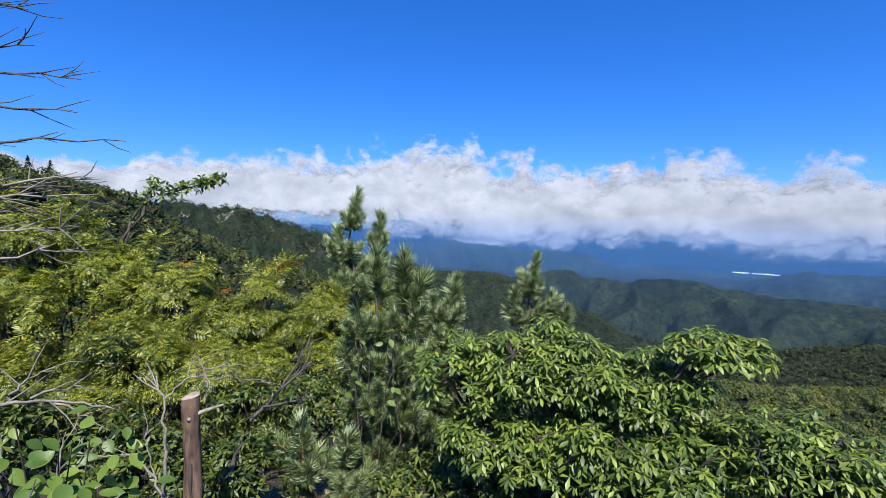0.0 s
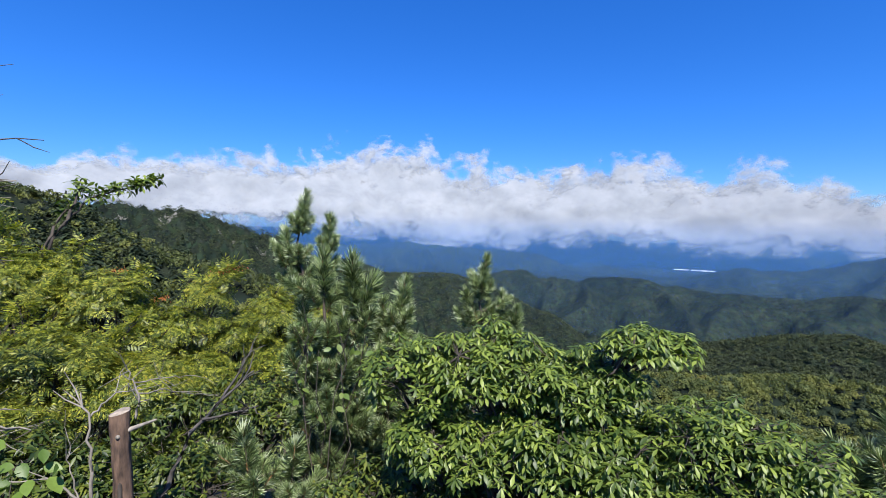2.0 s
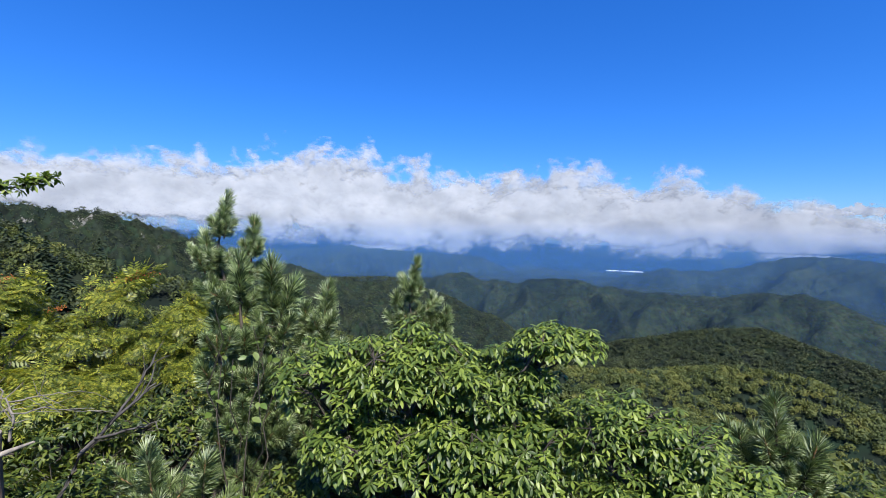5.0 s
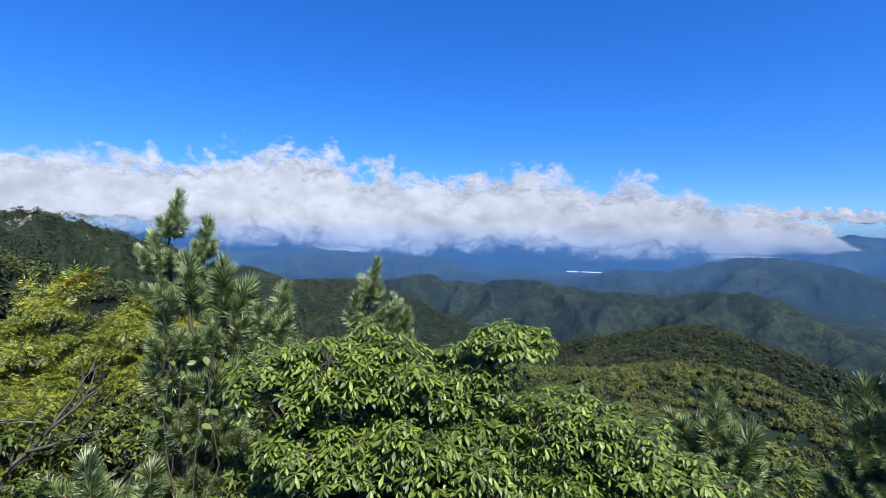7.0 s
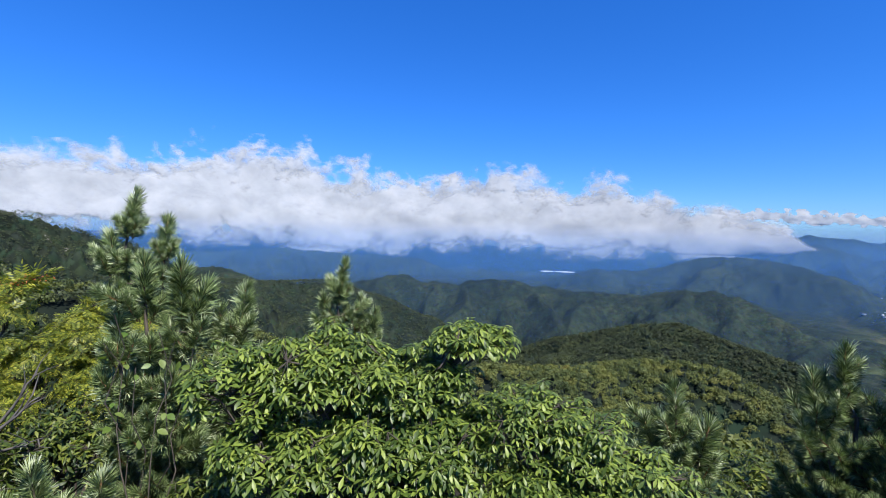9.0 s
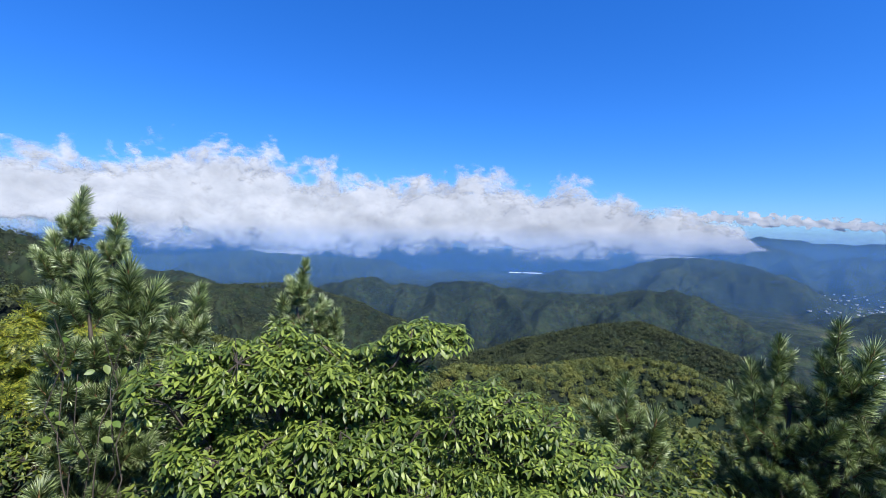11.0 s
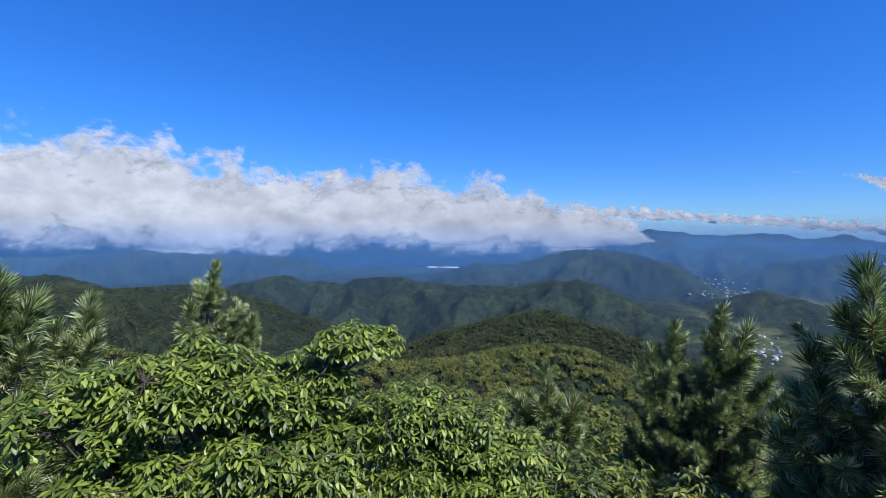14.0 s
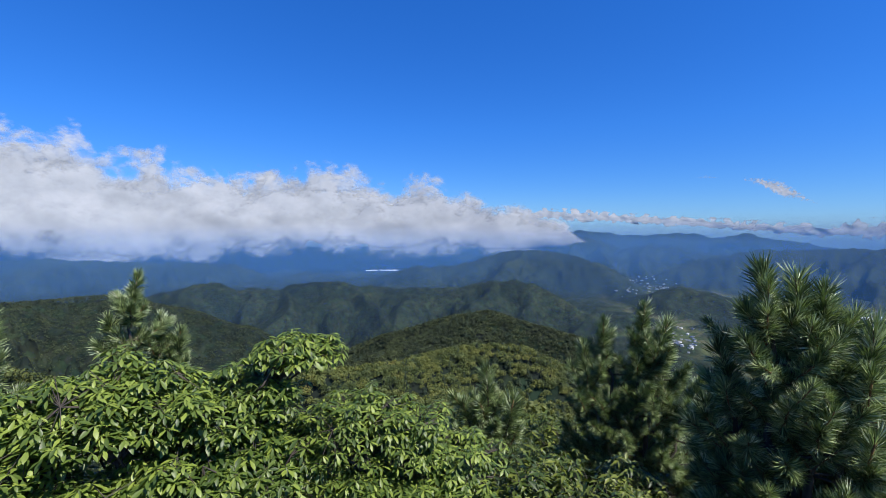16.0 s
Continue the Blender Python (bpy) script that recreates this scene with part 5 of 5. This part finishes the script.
# ---- valley: greenhouses and villages ----
def house_meshes(w, d, h):
    v = np.array([(-w, -d, 0), (w, -d, 0), (w, d, 0), (-w, d, 0), (-w, -d, h), (w, -d, h), (w, d, h), (-w, d, h), (-w, 0, h * 1.5), (w, 0, h * 1.5)], float)
    walls = mesh_from("wall", v, [np.array([(0, 1, 5, 4), (1, 2, 6, 5), (2, 3, 7, 6), (3, 0, 4, 7)]), np.array([(5, 6, 9), (7, 4, 8)])], M_wall)
    e = 1.12
    r = np.array([(-w * e, -d * e, h * 0.95), (w * e, -d * e, h * 0.95), (w * e, 0, h * 1.55), (-w * e, 0, h * 1.55), (w * e, d * e, h * 0.95), (-w * e, d * e, h * 0.95)], float)
    r = np.concatenate([r, r + np.array([0, 0, 0.4])])
    roof = mesh_from("roof", r, np.array([(0, 1, 2, 3), (3, 2, 4, 5), (6, 7, 8, 9), (9, 8, 10, 11), (0, 1, 7, 6), (4, 5, 11, 10), (0, 3, 9, 6), (3, 5, 11, 9), (1, 2, 8, 7), (2, 4, 10, 8)]), M_roof)
    return walls, roof


def village(az, dist, count, seed):
    g = np.random.default_rng(seed)
    kinds = [house_meshes(3, 2.4, 2.0), house_meshes(4, 3, 2.4), house_meshes(6, 4, 3.2)]
    for _ in range(count):
        a, d = radians(g.uniform(*az)), g.uniform(*dist)
        x, y = d * math.sin(a), d * math.cos(a)
        z = ground_at(x, y)
        if z > FLOOR + 40:
            continue
        root = thing("house", "small pale village house with a light roof", "house", "village houses in the valley", (x, y, z - 0.5))
        root.rotation_euler = (0, 0, g.uniform(0, 3.14))
        w, r = kinds[g.integers(0, 3)]
        part("wall", w, root)
        part("roof", r, root)


village((56, 64), (2400, 3300), 230, 121)
village((62, 66), (1320, 1800), 60, 122)
village((79, 84), (2050, 2500), 20, 123)


def greenhouse_mesh():
    a = np.linspace(0, np.pi, 9)
    ys = np.linspace(-26, 26, 5)
    v = np.stack([np.broadcast_to(9 * np.cos(a)[None], (5, 9)), np.broadcast_to(ys[:, None], (5, 9)), np.broadcast_to(7 * np.sin(a)[None], (5, 9))], -1).reshape(-1, 3)
    i = np.arange(4)[:, None] * 9 + np.arange(8)[None]
    f = np.stack([i, i + 1, i + 10, i + 9], -1).reshape(-1, 4)
    return mesh_from("cover", v, [f, np.arange(9)[None], (np.arange(9) + 36)[None]], M_film, True)


COVER = greenhouse_mesh()
for az0, az1, dist, rows in ((26.7, 27.5, 3680, 6), (28.4, 30.2, 3690, 8), (33.4, 35.6, 4880, 7), (79.8, 81.2, 2300, 5)):
    for k in range(rows):
        a = radians(az0 + (az1 - az0) * (k + 0.5) / rows)
        x, y = dist * math.sin(a), dist * math.cos(a)
        root = thing("greenhouse", "long white film greenhouse on the valley floor", "greenhouse", "greenhouses on the valley floor", (x, y, max(ground_at(x, y), FLOOR + 4) + 1.0))
        root.rotation_euler = (0, 0, radians(60 + 9 * (k % 3)))
        part("cover", COVER, root)
